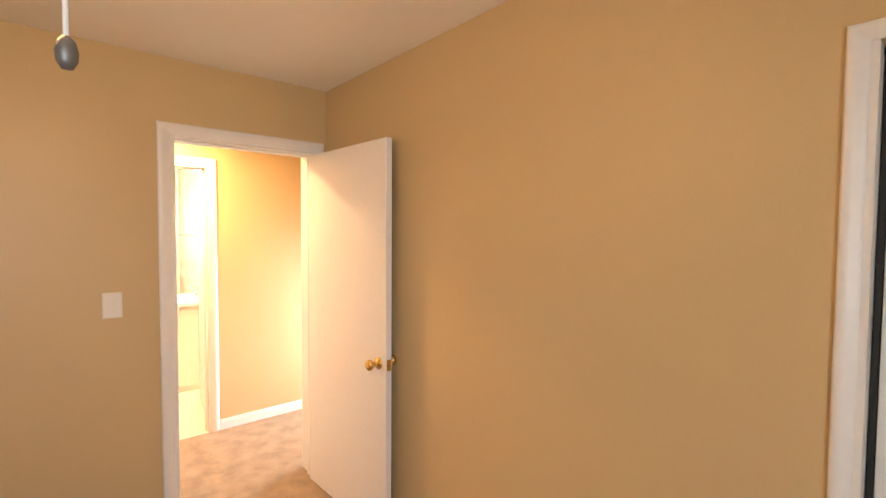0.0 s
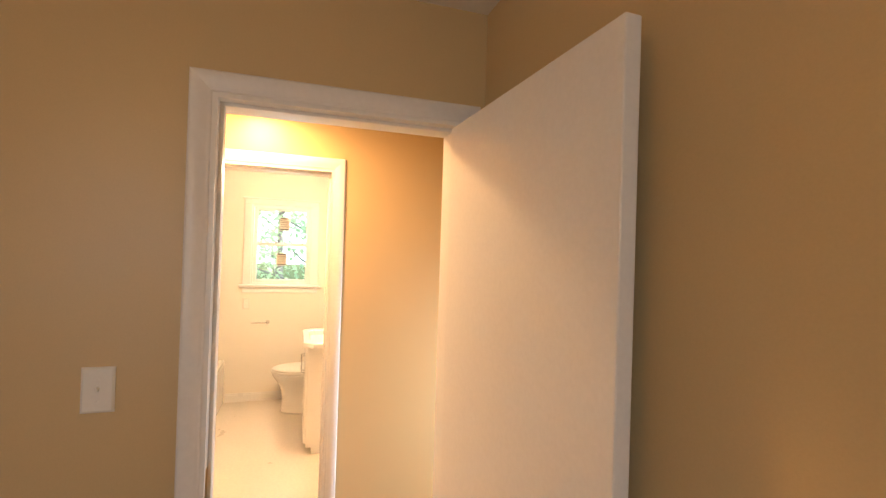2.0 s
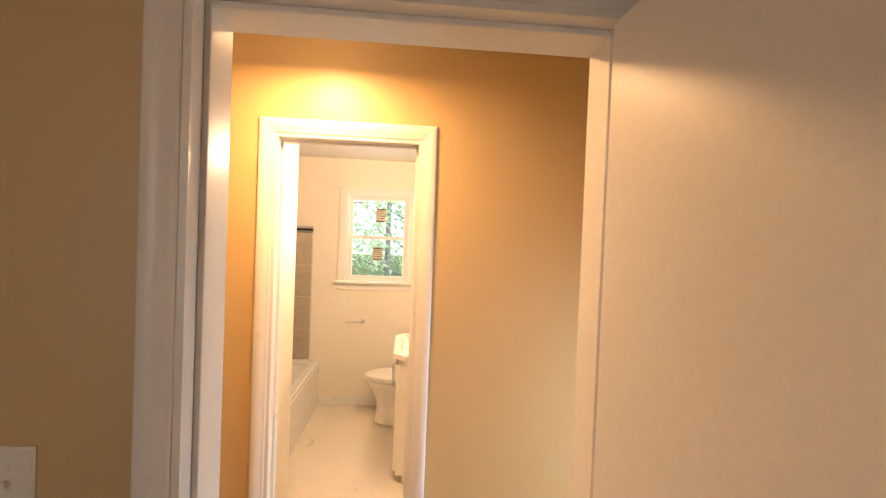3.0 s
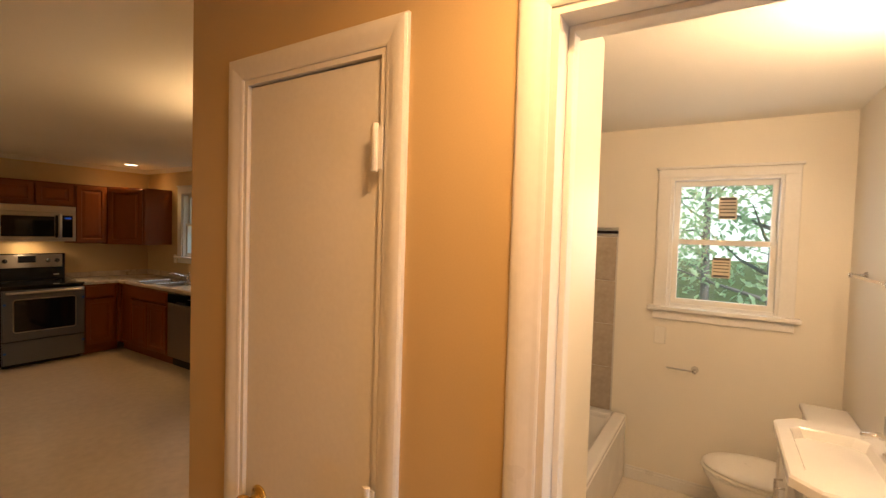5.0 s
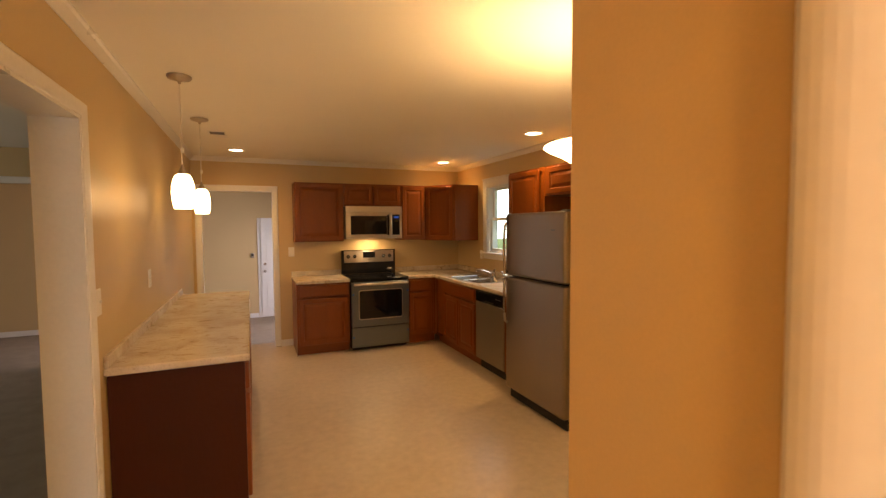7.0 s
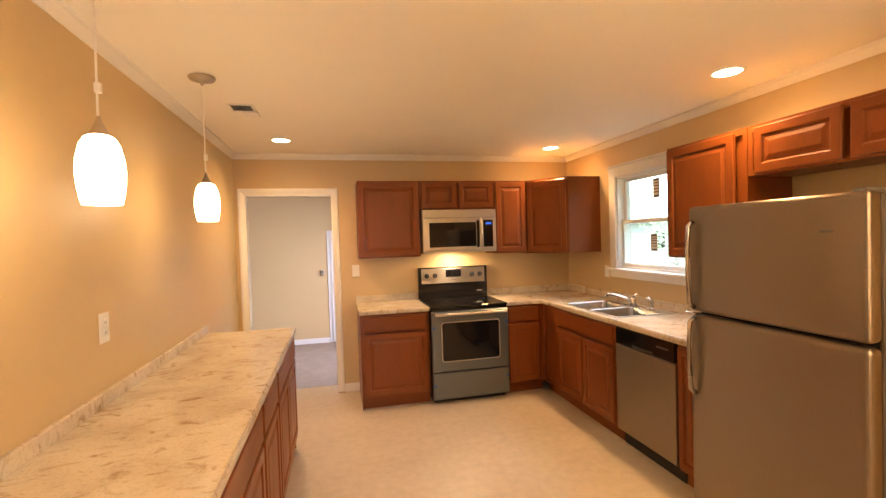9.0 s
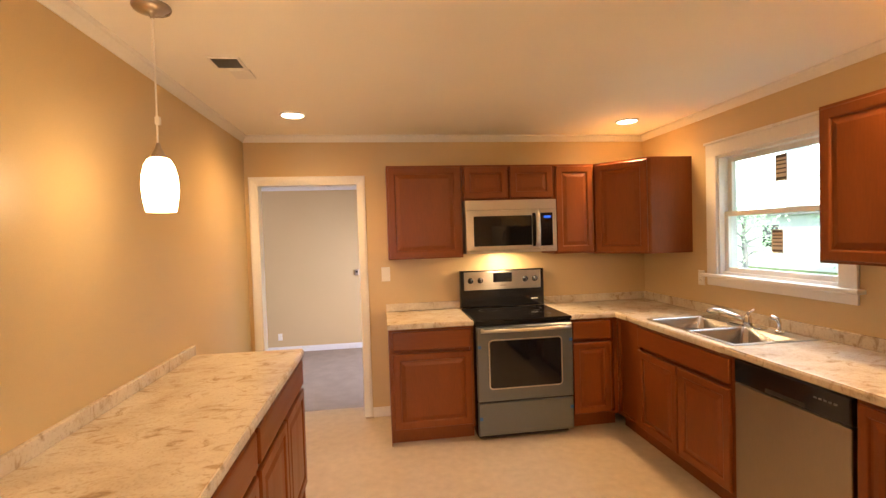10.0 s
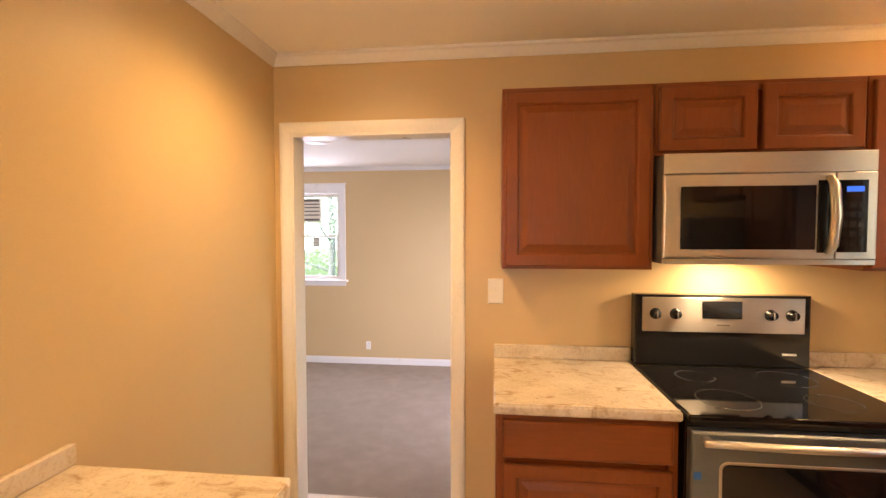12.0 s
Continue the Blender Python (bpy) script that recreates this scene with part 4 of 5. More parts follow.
for x in (0.045, W_ - 0.045):
    part("handle_post", B(x - 0.012, x + 0.012, -0.712, -0.681, 0.834, 0.856, 0.004), STEELV, od)
dr = part("drawer", rings(bmesh.new(), 0.004, W_ - 0.004, 0.045, 0.296, [(0, -0.640), (0, -0.668), (0.006, -0.676), (0.010, -0.677)]), FILM, r, "film-covered grey steel drawer")
part("seam", B(0.006, W_ - 0.006, -0.668, -0.655, 0.2965, 0.3045), DARK, r)
part("kick", B(0.02, W_ - 0.02, -0.60, -0.58, 0.0, 0.045), DARK, r)
for x, z in ((0.022, 0.72), (0.735, 0.74), (0.022, 0.18), (0.735, 0.22)):
    part("tape_tab", B(x - 0.012, x + 0.012, -0.6835, -0.6820, z - 0.012, z + 0.012), TAPE, r, "blue packing tape tab")

# ---- microwave ----
mw = thing("microwave", (2.340, 7.75, 1.408), "stainless over-the-range microwave with a black window", "microwave")
part("body", B(0, W_, -0.385, -0.001, 0.0, 0.428, 0.003), GREYS, mw)
part("vent_strip", B(0, W_, -0.402, -0.386, 0.350, 0.428, 0.003), STEELV, mw, "brushed steel vent strip")
md = part("door", rings(bmesh.new(), 0, 0.615, 0.022, 0.348, [(0, -0.386), (0, -0.398), (0.004, -0.403), (0.008, -0.404)]), STEELV, mw, "brushed steel door")
part("window", B(0.063, 0.545, -0.4075, -0.4045, 0.058, 0.300, 0.002), BLACKG, md, "black glass window")
part("handle_recess", B(0.551, 0.611, -0.4065, -0.4045, 0.046, 0.318, 0.001), BLACK, md, "black recess behind the handle")
bm = tube([(0, -0.41, 0.045), (0, -0.435, 0.075), (0, -0.447, 0.185), (0, -0.435, 0.30), (0, -0.41, 0.33)], [0.010, 0.012, 0.013, 0.012, 0.010], 14)
bmesh.ops.transform(bm, matrix=pose(0.588, 0, 0) @ Matrix.Diagonal((1.55, 1, 1, 1)), verts=bm.verts[:])
part("handle", bm, STEELV, md, "broad curved steel handle", True)
cp = part("control_panel", B(0.618, W_, -0.403, -0.386, 0.022, 0.348, 0.003), STEELV, mw, "steel control panel surround")
part("keypad", B(0.620, W_ - 0.034, -0.4065, -0.4035, 0.048, 0.318, 0.002), BLACKG, cp, "black keypad")
part("display", B(0.648, W_ - 0.050, -0.4085, -0.4067, 0.274, 0.294), BLUEG, cp, "lit blue clock display")
for i in range(5):
    for j in range(3):
        part("key", B(0.632 + j * 0.029, 0.653 + j * 0.029, -0.4076, -0.4067, 0.070 + i * 0.036, 0.092 + i * 0.036), BLACK, cp)
part("bottom_strip", B(0, W_, -0.400, -0.386, 0.0, 0.020, 0.002), STEELV, mw)
part("lamp_lens", B(0.30, 0.46, -0.25, -0.14, -0.003, 0.0), CANG, mw, "lit cooktop lamp lens")

# ---- refrigerator ----
f = thing("refrigerator", (3.33, 4.190, 0), "stainless top-freezer refrigerator with grey sides", "refrigerator")
FW, FH = 0.847, 1.678
part("body", B(0.075, 0.735, 0.006, FW - 0.006, 0.05, FH - 0.012, 0.006), GREYS, f, "textured grey sides")
part("kick_grille", B(0.045, 0.075, 0.02, FW - 0.02, 0.006, 0.085, 0.003), DARK, f)
fd = part("freezer_door", B(0.0, 0.068, 0, FW, 1.128, FH, 0.026, 5), STEEL, f, "brushed steel freezer door")
rd = part("lower_door", B(0.0, 0.068, 0, FW, 0.095, 1.116, 0.026, 5), STEEL, f, "brushed steel lower door")
part("gasket", B(0.066, 0.076, 0.015, FW - 0.015, 0.10, FH - 0.015), DARK, f)
part("handle", tube([(-0.004, FW - 0.045, 1.150), (-0.028, FW - 0.040, 1.175), (-0.036, FW - 0.038, 1.30), (-0.036, FW - 0.038, 1.45), (-0.028, FW - 0.040, 1.575), (-0.004, FW - 0.045, 1.60)], [0.012, 0.012, 0.010, 0.010, 0.012, 0.012], 12), STEELH, fd, "curved steel handle", True)
part("handle", tube([(-0.004, FW - 0.045, 1.098), (-0.028, FW - 0.040, 1.075), (-0.036, FW - 0.038, 0.98), (-0.036, FW - 0.038, 0.84), (-0.028, FW - 0.040, 0.72), (-0.004, FW - 0.045, 0.695)], [0.012, 0.012, 0.010, 0.010, 0.012, 0.012], 12), STEELH, rd, "curved steel handle", True)
part("handle_bracket", B(-0.030, 0.004, FW - 0.075, FW - 0.004, 1.1165, 1.1275, 0.003), CHROME, f, "chrome handle bracket at the seam")
part("hinge_cover", B(0.02, 0.11, 0.02, 0.07, FH - 0.010, FH + 0.012, 0.004), GREYS, f)
part("brand_mark", B(-0.001, 0.001, 0.12, 0.17, 1.53, 1.54), GREYS, fd)
for y in (0.06, FW - 0.06):
    part("foot", lathe([(0, 0), (0.018, 0), (0.018, 0.01), (0.008, 0.012), (0.008, 0.05), (0, 0.05)], 14, at=(0.10, y, 0)), DARK, f)

# ---- dishwasher ----
d = thing("dishwasher", (3.5, 5.322, 0), "stainless dishwasher with a black control strip", "dishwasher")
part("body", B(0.03, 0.60, 0.002, 0.606, 0.10, 0.872), DARK, d)
part("door", B(-0.015, 0.028, 0.004, 0.604, 0.115, 0.742, 0.006), STEEL, d, "brushed steel door")
cp = part("control_strip", B(-0.018, 0.028, 0.004, 0.604, 0.746, 0.868, 0.008), BLACK, d, "black control strip")
part("handle_recess", B(-0.0195, -0.012, 0.20, 0.41, 0.752, 0.775, 0.003), DARK, cp)
for i in range(5):
    part("button", B(-0.0195, -0.018, 0.06 + i * 0.022, 0.074 + i * 0.022, 0.815, 0.823), GREYS, cp)
part("toe_plate", B(0.05, 0.06, 0.004, 0.604, 0.0, 0.11), DARK, d)

# ---- lamps ----


def pendant(at, group="pendants over the counter"):
    p = thing("pendant_lamp", at, "lit pendant lamp with a white glass barrel shade and nickel canopy", "pendant lamp", group)
    part("canopy", lathe([(0, 0), (0.064, 0), (0.066, -0.006), (0.060, -0.016), (0.030, -0.024), (0.010, -0.030), (0.006, -0.045), (0, -0.045)], 32), NICKEL, p, "brushed nickel canopy", True)
    part("cord", tube([(0, 0, -0.04), (0.001, 0.001, -0.25), (-0.001, 0, -0.515)], 0.0035, 8), PLASTIC, p)
    part("cord_clip", B(-0.006, 0.012, -0.008, 0.008, -0.435, -0.405, 0.003), PLASTIC, p)
    part("cap", lathe([(0, -0.500), (0.006, -0.502), (0.010, -0.520), (0.026, -0.552), (0.030, -0.562), (0.024, -0.562)], 24), NICKEL, p, "nickel cap", True)
    part("shade", lathe([(0.0260, -0.556), (0.0386, -0.564), (0.0497, -0.585), (0.0589, -0.625), (0.0616, -0.665), (0.0589, -0.705), (0.0524, -0.745), (0.0488, -0.757), (0.0442, -0.757), (0.0534, -0.700), (0.0552, -0.640), (0.0414, -0.580), (0.0200, -0.566)], 36), SHADE, p, "lit white domed cover", True)
    return p


pendant((0.855, 4.50, H))
pendant((0.855, 5.607, H))

b = thing("bowl_pendant", (2.65, 3.05, H), "lit frosted glass bowl pendant hung by a nickel chain", "pendant lamp")
part("canopy", lathe([(0, 0), (0.062, 0), (0.066, -0.008), (0.052, -0.028), (0.020, -0.042), (0.008, -0.05), (0, -0.05)], 32), NICKEL, b, "brushed nickel canopy", True)
for i in range(4):
    ring = bmesh.new()
    pts = [(0.011 * math.cos(a), 0, 0.020 * math.sin(a)) for a in [2 * math.pi * k / 14 for k in range(15)]]
    tube(pts, 0.0025, 6, ring, caps=False)
    o = part("chain_link", ring, NICKEL, b, smooth=True)
    o.matrix_local = pose(0, 0, -0.062 - i * 0.030, 0, 0, 90 * i)
part("loop_wire", tube([(0.02, 0.004, -0.05), (0.032, 0.010, -0.09), (0.018, 0.012, -0.13), (0.028, 0.0, -0.165)], 0.003, 6), NICKEL, b)
part("hub", lathe([(0, -0.155), (0.018, -0.158), (0.045, -0.172), (0.047, -0.180), (0.026, -0.190), (0.026, -0.200), (0.040, -0.208), (0.040, -0.216), (0.018, -0.222), (0, -0.222)], 28), NICKEL, b, "turned nickel hub", True)
part("stem", tube([(0, 0, -0.215), (0, 0, -0.64)], 0.006), NICKEL, b)
for k in range(3):
    a = radians(120 * k + 20)
    ca, sa = math.cos(a), math.sin(a)
    part("arm", tube([(r_ * ca, r_ * sa, z) for r_, z in ((0.022, -0.205), (0.024, -0.30), (0.030, -0.36), (0.052, -0.415), (0.10, -0.462), (0.135, -0.492))], 0.0065, 8), NICKEL, b, smooth=True)
part("bowl", lathe([(0.264, -0.515), (0.268, -0.521), (0.245, -0.536), (0.193, -0.560), (0.150, -0.587), (0.120, -0.615), (0.099, -0.637), (0.073, -0.649), (0.017, -0.654), (0.017, -0.649), (0.069, -0.646), (0.093, -0.631), (0.113, -0.610), (0.144, -0.580), (0.189, -0.555), (0.240, -0.532), (0.257, -0.518)], 48), BOWL, b, "lit frosted glass bowl", True)
part("finial", lathe([(0, -0.648), (0.034, -0.652), (0.036, -0.660), (0.014, -0.674), (0.010, -0.690), (0.019, -0.702), (0.019, -0.712), (0.008, -0.724), (0, -0.726)], 24), NICKEL, b, "nickel finial", True)

for x_, y_ in ((1.08, 7.09), (3.66, 7.22), (3.68, 5.11)):
    c = thing("recessed_light", (x_, y_, H), "lit recessed ceiling light with a white trim ring", "ceiling light", "recessed lights")
    part("trim_ring", lathe([(0.074, -0.001), (0.092, -0.001), (0.093, -0.004), (0.088, -0.008), (0.076, -0.010), (0.072, -0.006), (0.074, -0.001)], 40), TRIM, c, smooth=True)
    part("lens", lathe([(0, -0.0055), (0.05, -0.0055), (0.073, -0.004)], 40), CANG, c, "lit white lens", True)

v = thing("ceiling_vent", (0.950, 6.14, H), "white slatted ceiling air vent", "vent")
bm = B(-0.075, 0.075, -0.075, -0.06, -0.008, -0.001, 0.002)
box(bm, -0.075, 0.075, 0.06, 0.075, -0.008, -0.001, 0.002)
box(bm, -0.075, -0.06, -0.06, 0.06, -0.008, -0.001, 0.002)
box(bm, 0.06, 0.075, -0.06, 0.06, -0.008, -0.001, 0.002)
part("frame", bm, TRIM, v)
part("backing", B(-0.06, 0.06, -0.06, 0.06, -0.002, -0.001), DARK, v)
for i in range(9):
    o = part("slat", B(-0.06, 0.06, -0.006, 0.006, -0.0007, 0.0007), GREYS, v)
    o.matrix_local = pose(0, -0.053 + i * 0.0132, -0.006, 35, 0, 0)
for y_ in (3.17,):
    copy_thing(v, pose(0.965, y_, H))
tagged(part("ceiling_patch", B(0.93, 1.03, 3.26, 3.385, H - 0.009, H - 0.0005, 0.001), TRIM), "smooth white patch on the ceiling by the vent", "patch")
tagged(part("ceiling_patch", B(0.93, 1.03, 6.225, 6.35, H - 0.009, H - 0.0005, 0.001), TRIM), "smooth white patch on the ceiling by the vent", "patch")

# hall ceiling light, whose glow lies over the bathroom door
l = thing("hall_ceiling_light", (1.14, 0.52, H), "flush white ceiling light in the hall", "ceiling light")
part("base", lathe([(0, -0.001), (0.09, -0.001), (0.092, -0.012), (0.07, -0.02), (0, -0.02)], 32), NICKEL, l, smooth=True)
part("bulb", lathe([(0, -0.02), (0.018, -0.022), (0.03, -0.05), (0.03, -0.07), (0.02, -0.09), (0, -0.097)], 20), BULB, l, "lit bulb", True)
l = thing("pull_cord", (-1.557, 0.987, H), "white pull cord with a dark grey end below the ceiling", "pull cord")
part("cord", tube([(0, 0, 0), (0.001, 0, -0.30), (0, 0, -0.635)], 0.0032, 8), TRIM, l)
part("weight", lathe([(0, -0.672), (0.006, -0.671), (0.011, -0.662), (0.012, -0.650), (0.009, -0.638), (0.004, -0.632), (0, -0.632)], 20), GREYS, l, "dark grey bell-shaped end", True)
# unlit round white dome, paler than the ceiling round it
l = thing("sunroom_ceiling_dome", (0.02, 9.66, 2.46), "flush round white dome on the sunken room's ceiling", "ceiling light")
part("base", lathe([(0, -0.001), (0.16, -0.001), (0.162, -0.014), (0.150, -0.020), (0, -0.020)], 36), TRIM, l, smooth=True)
part("shade", lathe([(0.148, -0.020), (0.146, -0.040), (0.120, -0.066), (0.070, -0.082), (0, -0.088)], 36), PLASTIC, l, "white domed cover", True)

# ---- switches and outlets ----


def plate(kind, m, label, w=0.079, h=0.124, group="wall plates"):
    p = thing(kind, (0, 0, 0), label, "light switch" if "switch" in kind else "outlet", group)
    p.matrix_world = m
    part("cover", rings(bmesh.new(), -w / 2, w / 2, -h / 2, h / 2, [(0, -0.0005), (0, -0.003), (0.006, -0.0065)]), PLASTIC, p)
    if "switch" in kind:
        part("toggle_slot", B(-0.006, 0.006, -0.0072, -0.006, -0.013, 0.013), PLASTIC, p)
        part("toggle", B(-0.0042, 0.0042, -0.017, -0.006, -0.002, 0.010, 0.002), PLASTIC, p)
        for z in (-0.03, 0.03):
            part("screw", B(-0.003, 0.003, -0.0075, -0.006, z - 0.003, z + 0.003, 0.001), PLASTIC, p)
    else:
        for z in (-0.021, 0.021):
            o = part("socket", B(-0.016, 0.016, -0.008, -0.006, z - 0.014, z + 0.014, 0.004), PLASTIC, p)
            for x in (-0.006, 0.006):
                part("slot", B(x - 0.001, x + 0.001, -0.0086, -0.0078, z - 0.004, z + 0.006), DARK, o)
    return p


plate("light_switch", pose(XB, 0.802, 1.207, 0, 0, -90), "white light switch on the bedroom wall")
plate("light_switch", pose(1.695, YN, 1.243, 0, 0, 0), "white light switch beside the wall cabinet", w=0.075)
plate("wall_outlet", pose(XW, 5.145, 1.226, 0, 0, 90), "white outlet above the breakfast counter")
plate("light_switch", pose(XW, 3.995, 1.235, 0, 0, 90), "white light switch beside the living room opening")
plate("wall_outlet", pose(XE, 6.985, 1.175, 0, 0, -90), "white outlet beside the kitchen window", w=0.07, h=0.115)
plate("wall_outlet", pose(-0.086, 11.75, -0.075, 0, 0, 0), "white outlet low on the sunken room's wall", w=0.07, h=0.115)
plate("light_switch", pose(BX, 0.787, 1.015, 0, 0, -90), "cream switch plate under the bathroom window", w=0.07, h=0.115)
th = thing("wall_thermostat", (1.233, 11.75, 0.978), "small brown thermostat beside the outside door", "thermostat")
part("case", B(-0.035, 0.035, -0.025, -0.001, -0.05, 0.05, 0.006), NICKEL, th)
part("dial", B(-0.02, 0.02, -0.028, -0.0255, -0.005, 0.03, 0.002), DARK, th)

st = thing("floor_strip", (1.50, YN - 0.028, 0), "short dark metal floor strip at the foot of the door casing", "floor strip")
part("strip", B(-0.02, 0.05, -0.010, 0.010, 0, 0.010, 0.003), NICKEL, st)
pb = thing("paper_bundle", (3.62, 4.50, 1.667), "crumpled white paper bundle on top of the refrigerator", "paper")
bm = B(-0.05, 0.05, -0.06, 0.06, 0, 0.034, 0.010, 3)
for v_ in bm.verts:
    v_.co.z *= 0.6 + 0.6 * noise.noise(v_.co * 9)+ 0.2
    v_.co.z = max(v_.co.z, 0)
part("paper", bm, PLASTIC, pb)

# ---- bathroom ----
t = thing("bathtub", (2.502, 0.975, 0), "white alcove bathtub in a tiled recess", "bathtub")
TL, TW = BX - 2.502 - 0.002, BN - 0.975 - 0.002
part("apron", B(0, TL, 0, 0.045, 0.002, 0.40, 0.008), CERAMIC, t)
bm = B(0, TL, 0, 0.085, 0.400, 0.440, 0.014, 3)
box(bm, 0, TL, TW - 0.06, TW, 0.400, 0.440, 0.010)
box(bm, 0, 0.09, 0.085, TW - 0.06, 0.400, 0.440, 0.010)
box(bm, TL - 0.09, TL, 0.085, TW - 0.06, 0.400, 0.440, 0.010)
part("rim", bm, CERAMIC, t)
part("basin", bowl_mesh(0.085, TL - 0.085, 0.080, TW - 0.055, 0.432, 0.36), CERAMIC, t, smooth=True)
# tiled surround: each tile a piece of its wall
tile_bm = B(-0.150, 0.150, -0.004, 0.004, -0.150, 0.150, 0.002, 1)
tile_me = bpy.data.meshes.new("tile")
tile_bm.to_mesh(tile_me)
tile_bm.free()
tile_me.materials.append(GTILE)


def tiled(name, x0, y0, rz, length, label):
    w = thing(name, (x0, y0, 0.441), label, "tiles", kind="structure", rz=rz)
    part("backing", B(0, length, -0.005, -0.001, 0, 1.285), GROUT, w)
    n = int(length / 0.304)
    for j in range(4):
        for i in range(n + 1):
            wid = 0.302 if i < n else length - n * 0.304
            if wid < 0.02:
                continue
            o = new("tile", tile_me)
            o.parent = w
            o.matrix_local = Matrix.Translation((i * 0.304 + wid / 2, -0.009, 0.150 + j * 0.304)) @ Matrix.Diagonal((wid / 0.302, 1, 1, 1))
    for j in range(3):
        part("accent_strip", B(0, length, -0.014, -0.005, 1.218 + j * 0.022, 1.236 + j * 0.022, 0.002), (CHROME, BLACK, CHROME)[j], w, "glossy accent strip")
    return w


tiled("tile_wall_head", BX - 0.001, BN - 0.002, -90, BN - 1.075, "grey-beige tiled tub surround with a dark accent strip")
tiled("tile_wall_back", 2.502, BN - 0.001, 0, BX - 2.52, "grey-beige tiled tub surround with a dark accent strip")

v = thing("vanity", (2.590, BS, 0), "cream bathroom vanity with a white sink top", "vanity")
part("cabinet_body", B(0, 0.58, 0.001, 0.345, 0.06, 0.845, 0.002), DOORW, v)
part("plinth", B(0.02, 0.56, 0.001, 0.30, 0.0, 0.06), DOORW, v)
for x0_, x1_ in ((0.012, 0.286), (0.294, 0.568)):
    dd = part("door", rings(bmesh.new(), x0_, x1_, 0.09, 0.80, [(0, 0.346), (0, 0.360), (0.004, 0.364), (0.04, 0.364), (0.045, 0.358), (0.06, 0.358)]), DOORW, v)
    hx = x1_ - 0.035 if x0_ < 0.1 else x0_ + 0.035
    part("handle", tube([(hx, 0.364, 0.58), (hx, 0.388, 0.585), (hx, 0.388, 0.715), (hx, 0.364, 0.72)], 0.005, 8), CHROME, dd, "chrome bar handle", True)
# straight-fronted top with cut corners and a rectangular basin
bm = bmesh.new()


def cut_rect(x0, x1, y0, y1, c, z, cut_back=True):
    k = c if cut_back else 0.002
    return [(x0 + k, y0, z), (x1 - k, y0, z), (x1, y0 + k, z), (x1, y1 - c, z), (x1 - c, y1, z), (x0 + c, y1, z), (x0, y1 - c, z), (x0, y0 + k, z)]


levels = [cut_rect(-0.075, 0.625, 0.001, 0.385, 0.075, z, False) for z in (0.846, 0.876)]
levels.append(cut_rect(-0.069, 0.619, 0.006, 0.379, 0.073, 0.884, False))
for i_, z in ((0.0, 0.884), (0.004, 0.878), (0.018, 0.84), (0.035, 0.785), (0.07, 0.770), (0.11, 0.766)):
    levels.append(cut_rect(0.035 + i_, 0.515 - i_, 0.085 + i_, 0.335 - i_, 0.035, z))
vs = [[bm.verts.new(p) for p in l] for l in levels]
for a, b in zip(vs, vs[1:]):
    for k in range(8):
        bm.faces.new((a[k], a[(k + 1) % 8], b[(k + 1) % 8], b[k]))
bm.faces.new(vs[-1])
bm.faces.new(vs[0][::-1])
bmesh.ops.recalc_face_normals(bm, faces=bm.faces[:])
part("sink_top", bm, CERAMIC, v, "white moulded sink top with cut corners")
part("splash", B(-0.065, 0.615, 0.001, 0.020, 0.885, 0.965, 0.004), CERAMIC, v)
tp = thing("basin_tap", (2.88, BS + 0.055, 0.885), "chrome two-handle basin tap on the vanity", "tap")
part("base", B(-0.075, 0.075, -0.025, 0.025, 0, 0.014, 0.006), CHROME, tp)
part("spout", tube([(0, 0, 0.01), (0, 0.01, 0.07), (0, 0.05, 0.095), (0, 0.10, 0.085)], [0.016, 0.014, 0.012, 0.011]), CHROME, tp, smooth=True)
for x in (-0.055, 0.055):
    part("lever", lathe([(0, 0.014), (0.016, 0.014), (0.012, 0.035), (0.02, 0.045), (0.018, 0.055), (0, 0.058)], 16, at=(x, 0, 0)), CHROME, tp, smooth=True)

o = thing("toilet", (3.64, BS, 0), "white two-piece toilet with the lid down", "toilet")
part("tank", B(-0.21, 0.21, 0.012, 0.20, 0.385, 0.74, 0.03, 4), CERAMIC, o)
part("tank_lid", B(-0.225, 0.225, 0.004, 0.212, 0.741, 0.775, 0.012, 3), CERAMIC, o)
part("flush_lever", B(-0.17, -0.10, 0.198, 0.212, 0.665, 0.68, 0.004), CHROME, o)


def oval(z, cy, ry, rx, n=32):
    return [(rx * math.cos(2 * math.pi * k / n) * (1 - 0.10 * max(math.sin(2 * math.pi * k / n), 0)), cy + ry * math.sin(2 * math.pi * k / n), z) for k in range(n)]


def loft(levels, bm=None):
    bm = bm or bmesh.new()
    vs = [[bm.verts.new(p) for p in l] for l in levels]
    for a, b in zip(vs, vs[1:]):
        for k in range(len(a)):
            bm.faces.new((a[k], a[(k + 1) % len(a)], b[(k + 1) % len(a)], b[k]))
    bm.faces.new(vs[0][::-1])
    bm.faces.new(vs[-1])
    bmesh.ops.recalc_face_normals(bm, faces=bm.faces[:])
    return bm


part("bowl", loft([oval(0.003, 0.33, 0.235, 0.125), oval(0.02, 0.33, 0.232, 0.122), oval(0.14, 0.33, 0.215, 0.115), oval(0.22, 0.34, 0.22, 0.125), oval(0.31, 0.365, 0.245, 0.165), oval(0.37, 0.385, 0.262, 0.185), oval(0.392, 0.388, 0.26, 0.184)]), CERAMIC, o, smooth=True)
part("seat", loft([oval(0.394, 0.392, 0.266, 0.190), oval(0.402, 0.392, 0.270, 0.193), oval(0.410, 0.392, 0.266, 0.190)]), PLASTIC, o, smooth=True)
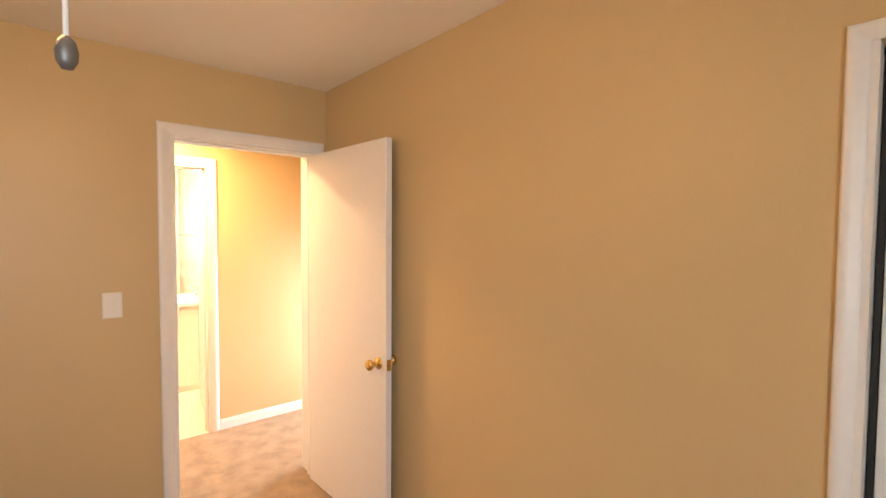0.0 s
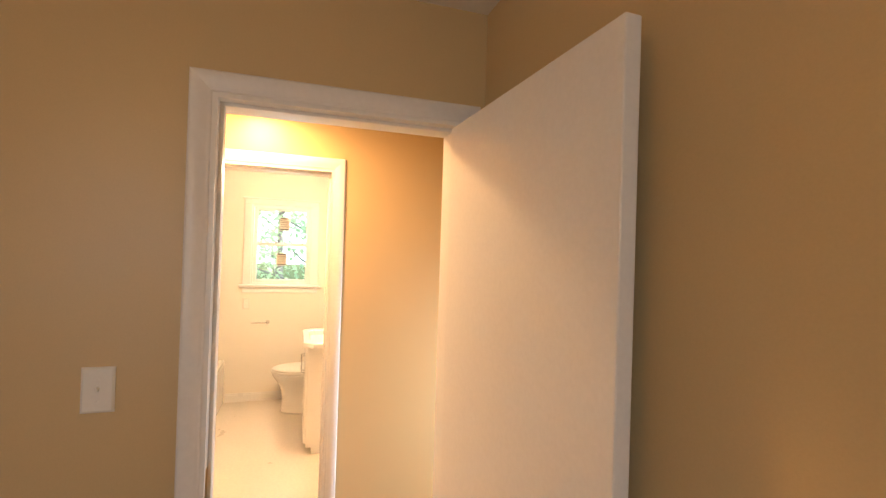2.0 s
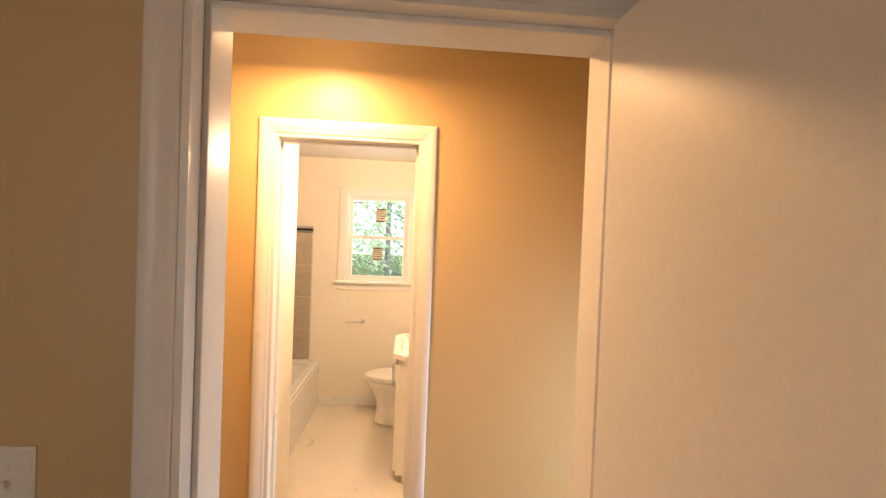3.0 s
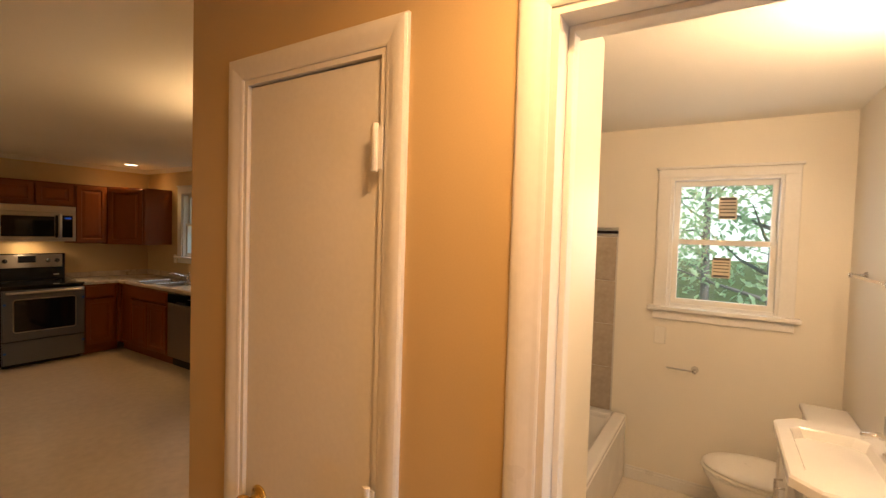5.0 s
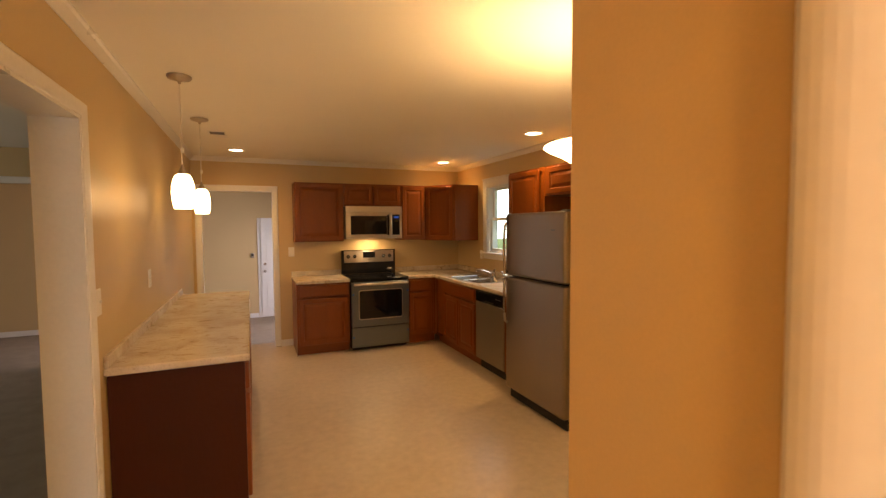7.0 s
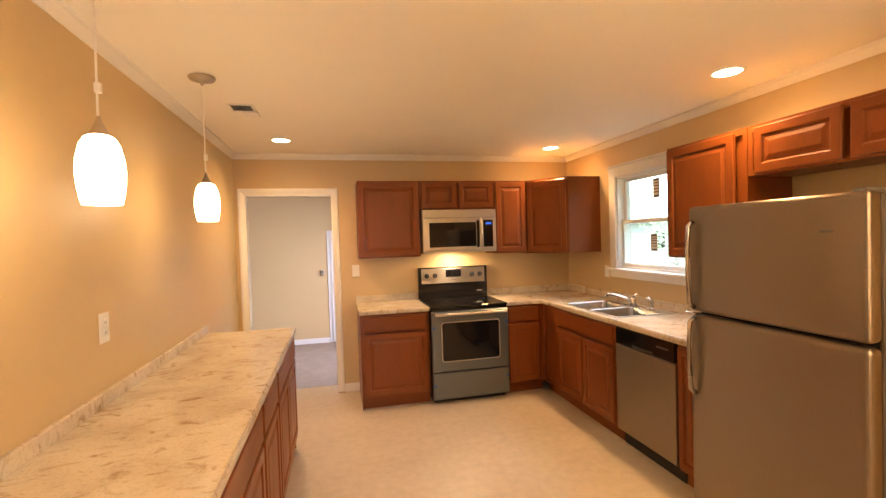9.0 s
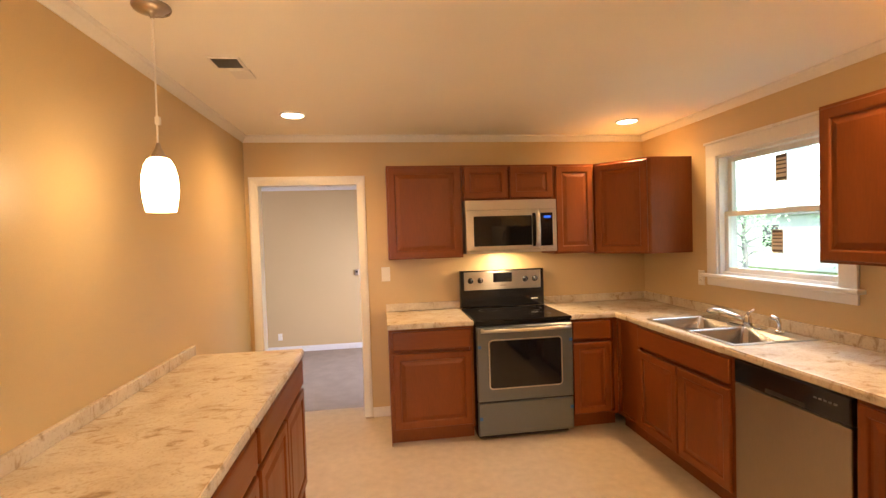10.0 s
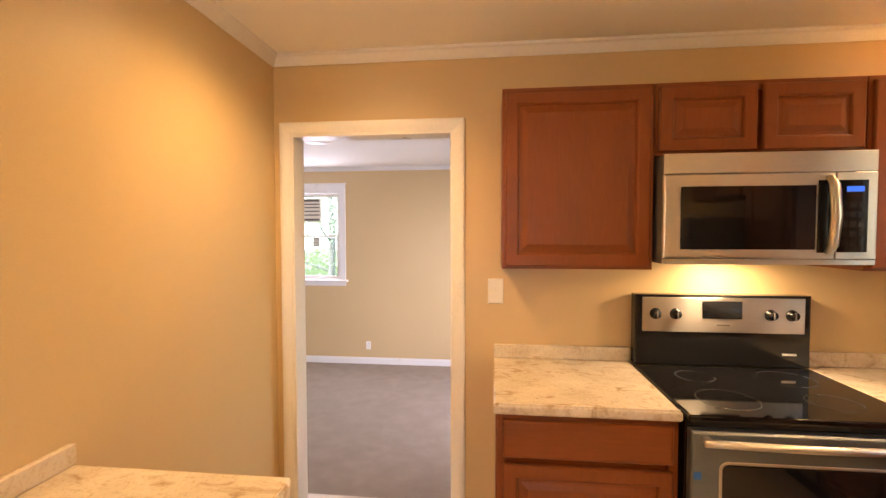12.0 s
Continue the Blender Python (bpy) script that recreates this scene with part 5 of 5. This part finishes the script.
part("lid", loft([oval(0.413, 0.388, 0.262, 0.187), oval(0.424, 0.388, 0.266, 0.190), oval(0.434, 0.388, 0.255, 0.180), oval(0.438, 0.388, 0.20, 0.135)]), PLASTIC, o, smooth=True)


def bar(name, at, rz, w, label):
    b = thing(name, at, label, "towel bar" if "towel" in name else "paper holder", rz=rz)
    for x in (0, w):
        part("post", lathe([(0, 0), (0.022, 0), (0.020, 0.008), (0.010, 0.014), (0.009, 0.05), (0.013, 0.055), (0.013, 0.068), (0, 0.070)], 18), CHROME, b, smooth=True).matrix_local = pose(x, 0, 0, 90, 0, 0)
    part("rail", tube([(0, -0.060, 0), (w, -0.060, 0)], 0.007), CHROME, b)
    return b


bar("towel_bar", (3.69, BS, 1.50), 180, 0.61, "chrome towel bar on the bathroom's vanity wall")
b = thing("paper_holder", (BX, 0.575, 0.82), "chrome single-post paper holder below the bathroom window", "paper holder", rz=-90)
part("post", lathe([(0, 0), (0.022, 0), (0.020, 0.008), (0.010, 0.014), (0.009, 0.05), (0.013, 0.055), (0.013, 0.068), (0, 0.070)], 18), CHROME, b, smooth=True).matrix_local = pose(0, 0, 0, 90, 0, 0)
part("rail", tube([(-0.16, -0.060, 0.0), (0.012, -0.060, 0.0)], 0.006), CHROME, b)

l = thing("vanity_light", (2.30, BS, 2.14), "chrome vanity light bar with lit globes", "wall light")
part("bar", B(-0.30, 0.30, 0.001, 0.028, -0.045, 0.045, 0.008), CHROME, l)
for x in (-0.22, 0.0, 0.22):
    part("socket", tube([(x, 0.028, 0), (x, 0.06, 0)], 0.02, 14), CHROME, l)
    part("globe", lathe([(0, -0.045), (0.02, -0.040), (0.038, -0.02), (0.045, 0), (0.038, 0.02), (0.02, 0.040), (0, 0.045)], 20, at=(x, 0.095, 0)), GLOBE, l, "lit globe bulb", True)

# ---- outdoors ----
structure("ground", B(-200, 200, -200, 200, -0.75, -0.55), GRASS, "mown green lawn round the house", "ground")


def tree(at, height, crown_r, seed, trunk_r=0.13, leaves=1400):
    rnd = random.Random(seed)
    t = thing("tree", at, "leafy deciduous tree with a grey trunk", "tree", "garden trees")
    bm = tube([(0, 0, 0), (0.05, 0.03, height * 0.3), (-0.06, 0.02, height * 0.6), (0.04, -0.05, height * 0.92)], [trunk_r, trunk_r * 0.8, trunk_r * 0.55, trunk_r * 0.15], 10)
    tips = []
    for k in range(11):
        z = height * (0.12 + 0.07 * k)
        a = rnd.uniform(0, 6.28)
        r = crown_r * rnd.uniform(0.6, 1.0)
        e = (r * math.cos(a), r * math.sin(a), z + rnd.uniform(0.2, 0.9))
        tube([(0, 0, z), (e[0] * 0.5, e[1] * 0.5, z + 0.3), e], [trunk_r * 0.35, trunk_r * 0.2, trunk_r * 0.06], 6, bm)
        tips.append(e)
    part("trunk", bm, BARK, t)
    verts, faces = [], []
    for i in range(leaves):
        e = rnd.choice(tips)
        f = rnd.uniform(0.35, 1.1)
        c = Vector((e[0] * f + rnd.gauss(0, 0.35), e[1] * f + rnd.gauss(0, 0.35), e[2] + rnd.gauss(0, 0.45)))
        m = Euler((rnd.uniform(-1, 1), rnd.uniform(-1, 1), rnd.uniform(0, 6.28))).to_matrix()
        s = rnd.uniform(0.06, 0.11)
        k = len(verts)
        for p in ((-s, 0, 0), (0, -s * 0.5, 0.01), (s, 0, -0.01), (0, s * 0.5, 0.01)):
            verts.append(c + m @ Vector(p))
        faces.append((k, k + 1, k + 2, k + 3))
    me = bpy.data.meshes.new("crown")
    me.from_pydata(verts, [], faces)
    me.materials.append(LEAF)
    ob = new("crown", me)
    ob.parent = t
    return t


k_ = 0
for x, y, h, r in ((10.5, -0.35, 6.0, 2.0), (13.5, 2.6, 7.5, 2.6), (14.5, -2.2, 7.5, 2.6), (17.0, 0.9, 8.5, 3.0), (15.5, 5.0, 7.5, 2.6), (8.5, 18.5, 6.0, 2.2), (18.5, 17.6, 3.6, 1.7), (16.5, 20.5, 3.0, 1.4), (-3.5, 19.5, 7.0, 2.4), (-6.5, 22, 8.5, 2.8), (-1.0, 24, 8.5, 3.0)):
    tree((x, y, -0.55), h, r, 40 + k_)
    k_ += 1
hs = thing("neighbour_house", (21.0, 19.5, -0.55), "white-sided neighbouring house beyond the kitchen window", "house")
part("wall", B(0, 7, 0, 13.0, 0, 2.6), SIDING, hs)
part("roof", prism([(-0.4, -0.4), (7.4, -0.4), (7.4, 13.4), (-0.4, 13.4)], 2.6, 2.8), GREYS, hs)
for i in range(12):
    part("siding_board", B(-0.018, -0.001, 0, 13.0, 0.05 + i * 0.21, 0.245 + i * 0.21), SIDING, hs)
for y_ in (1.2, 4.4, 7.6, 10.8):
    w_ = part("window", B(-0.05, -0.02, y_ - 0.55, y_ + 0.55, 1.0, 2.2, 0.01), TRIM, hs)
    for z0_, z1_ in ((1.06, 1.57), (1.63, 2.14)):
        part("pane", B(-0.056, -0.051, y_ - 0.48, y_ + 0.48, z0_, z1_), BLACKG, w_, "dark window pane")
# flat sheets that glow, added behind the trees to bleach the window views
structure("backdrop_east", B(62, 62.2, -60, 60, -0.55, 26), HAZE_GLOW, "pale glowing sheet standing in for bright hazy distance", "backdrop")
structure("backdrop_north", B(-60, 62, 64, 64.2, -0.55, 26), HAZE_GLOW, "pale glowing sheet standing in for bright hazy distance", "backdrop")
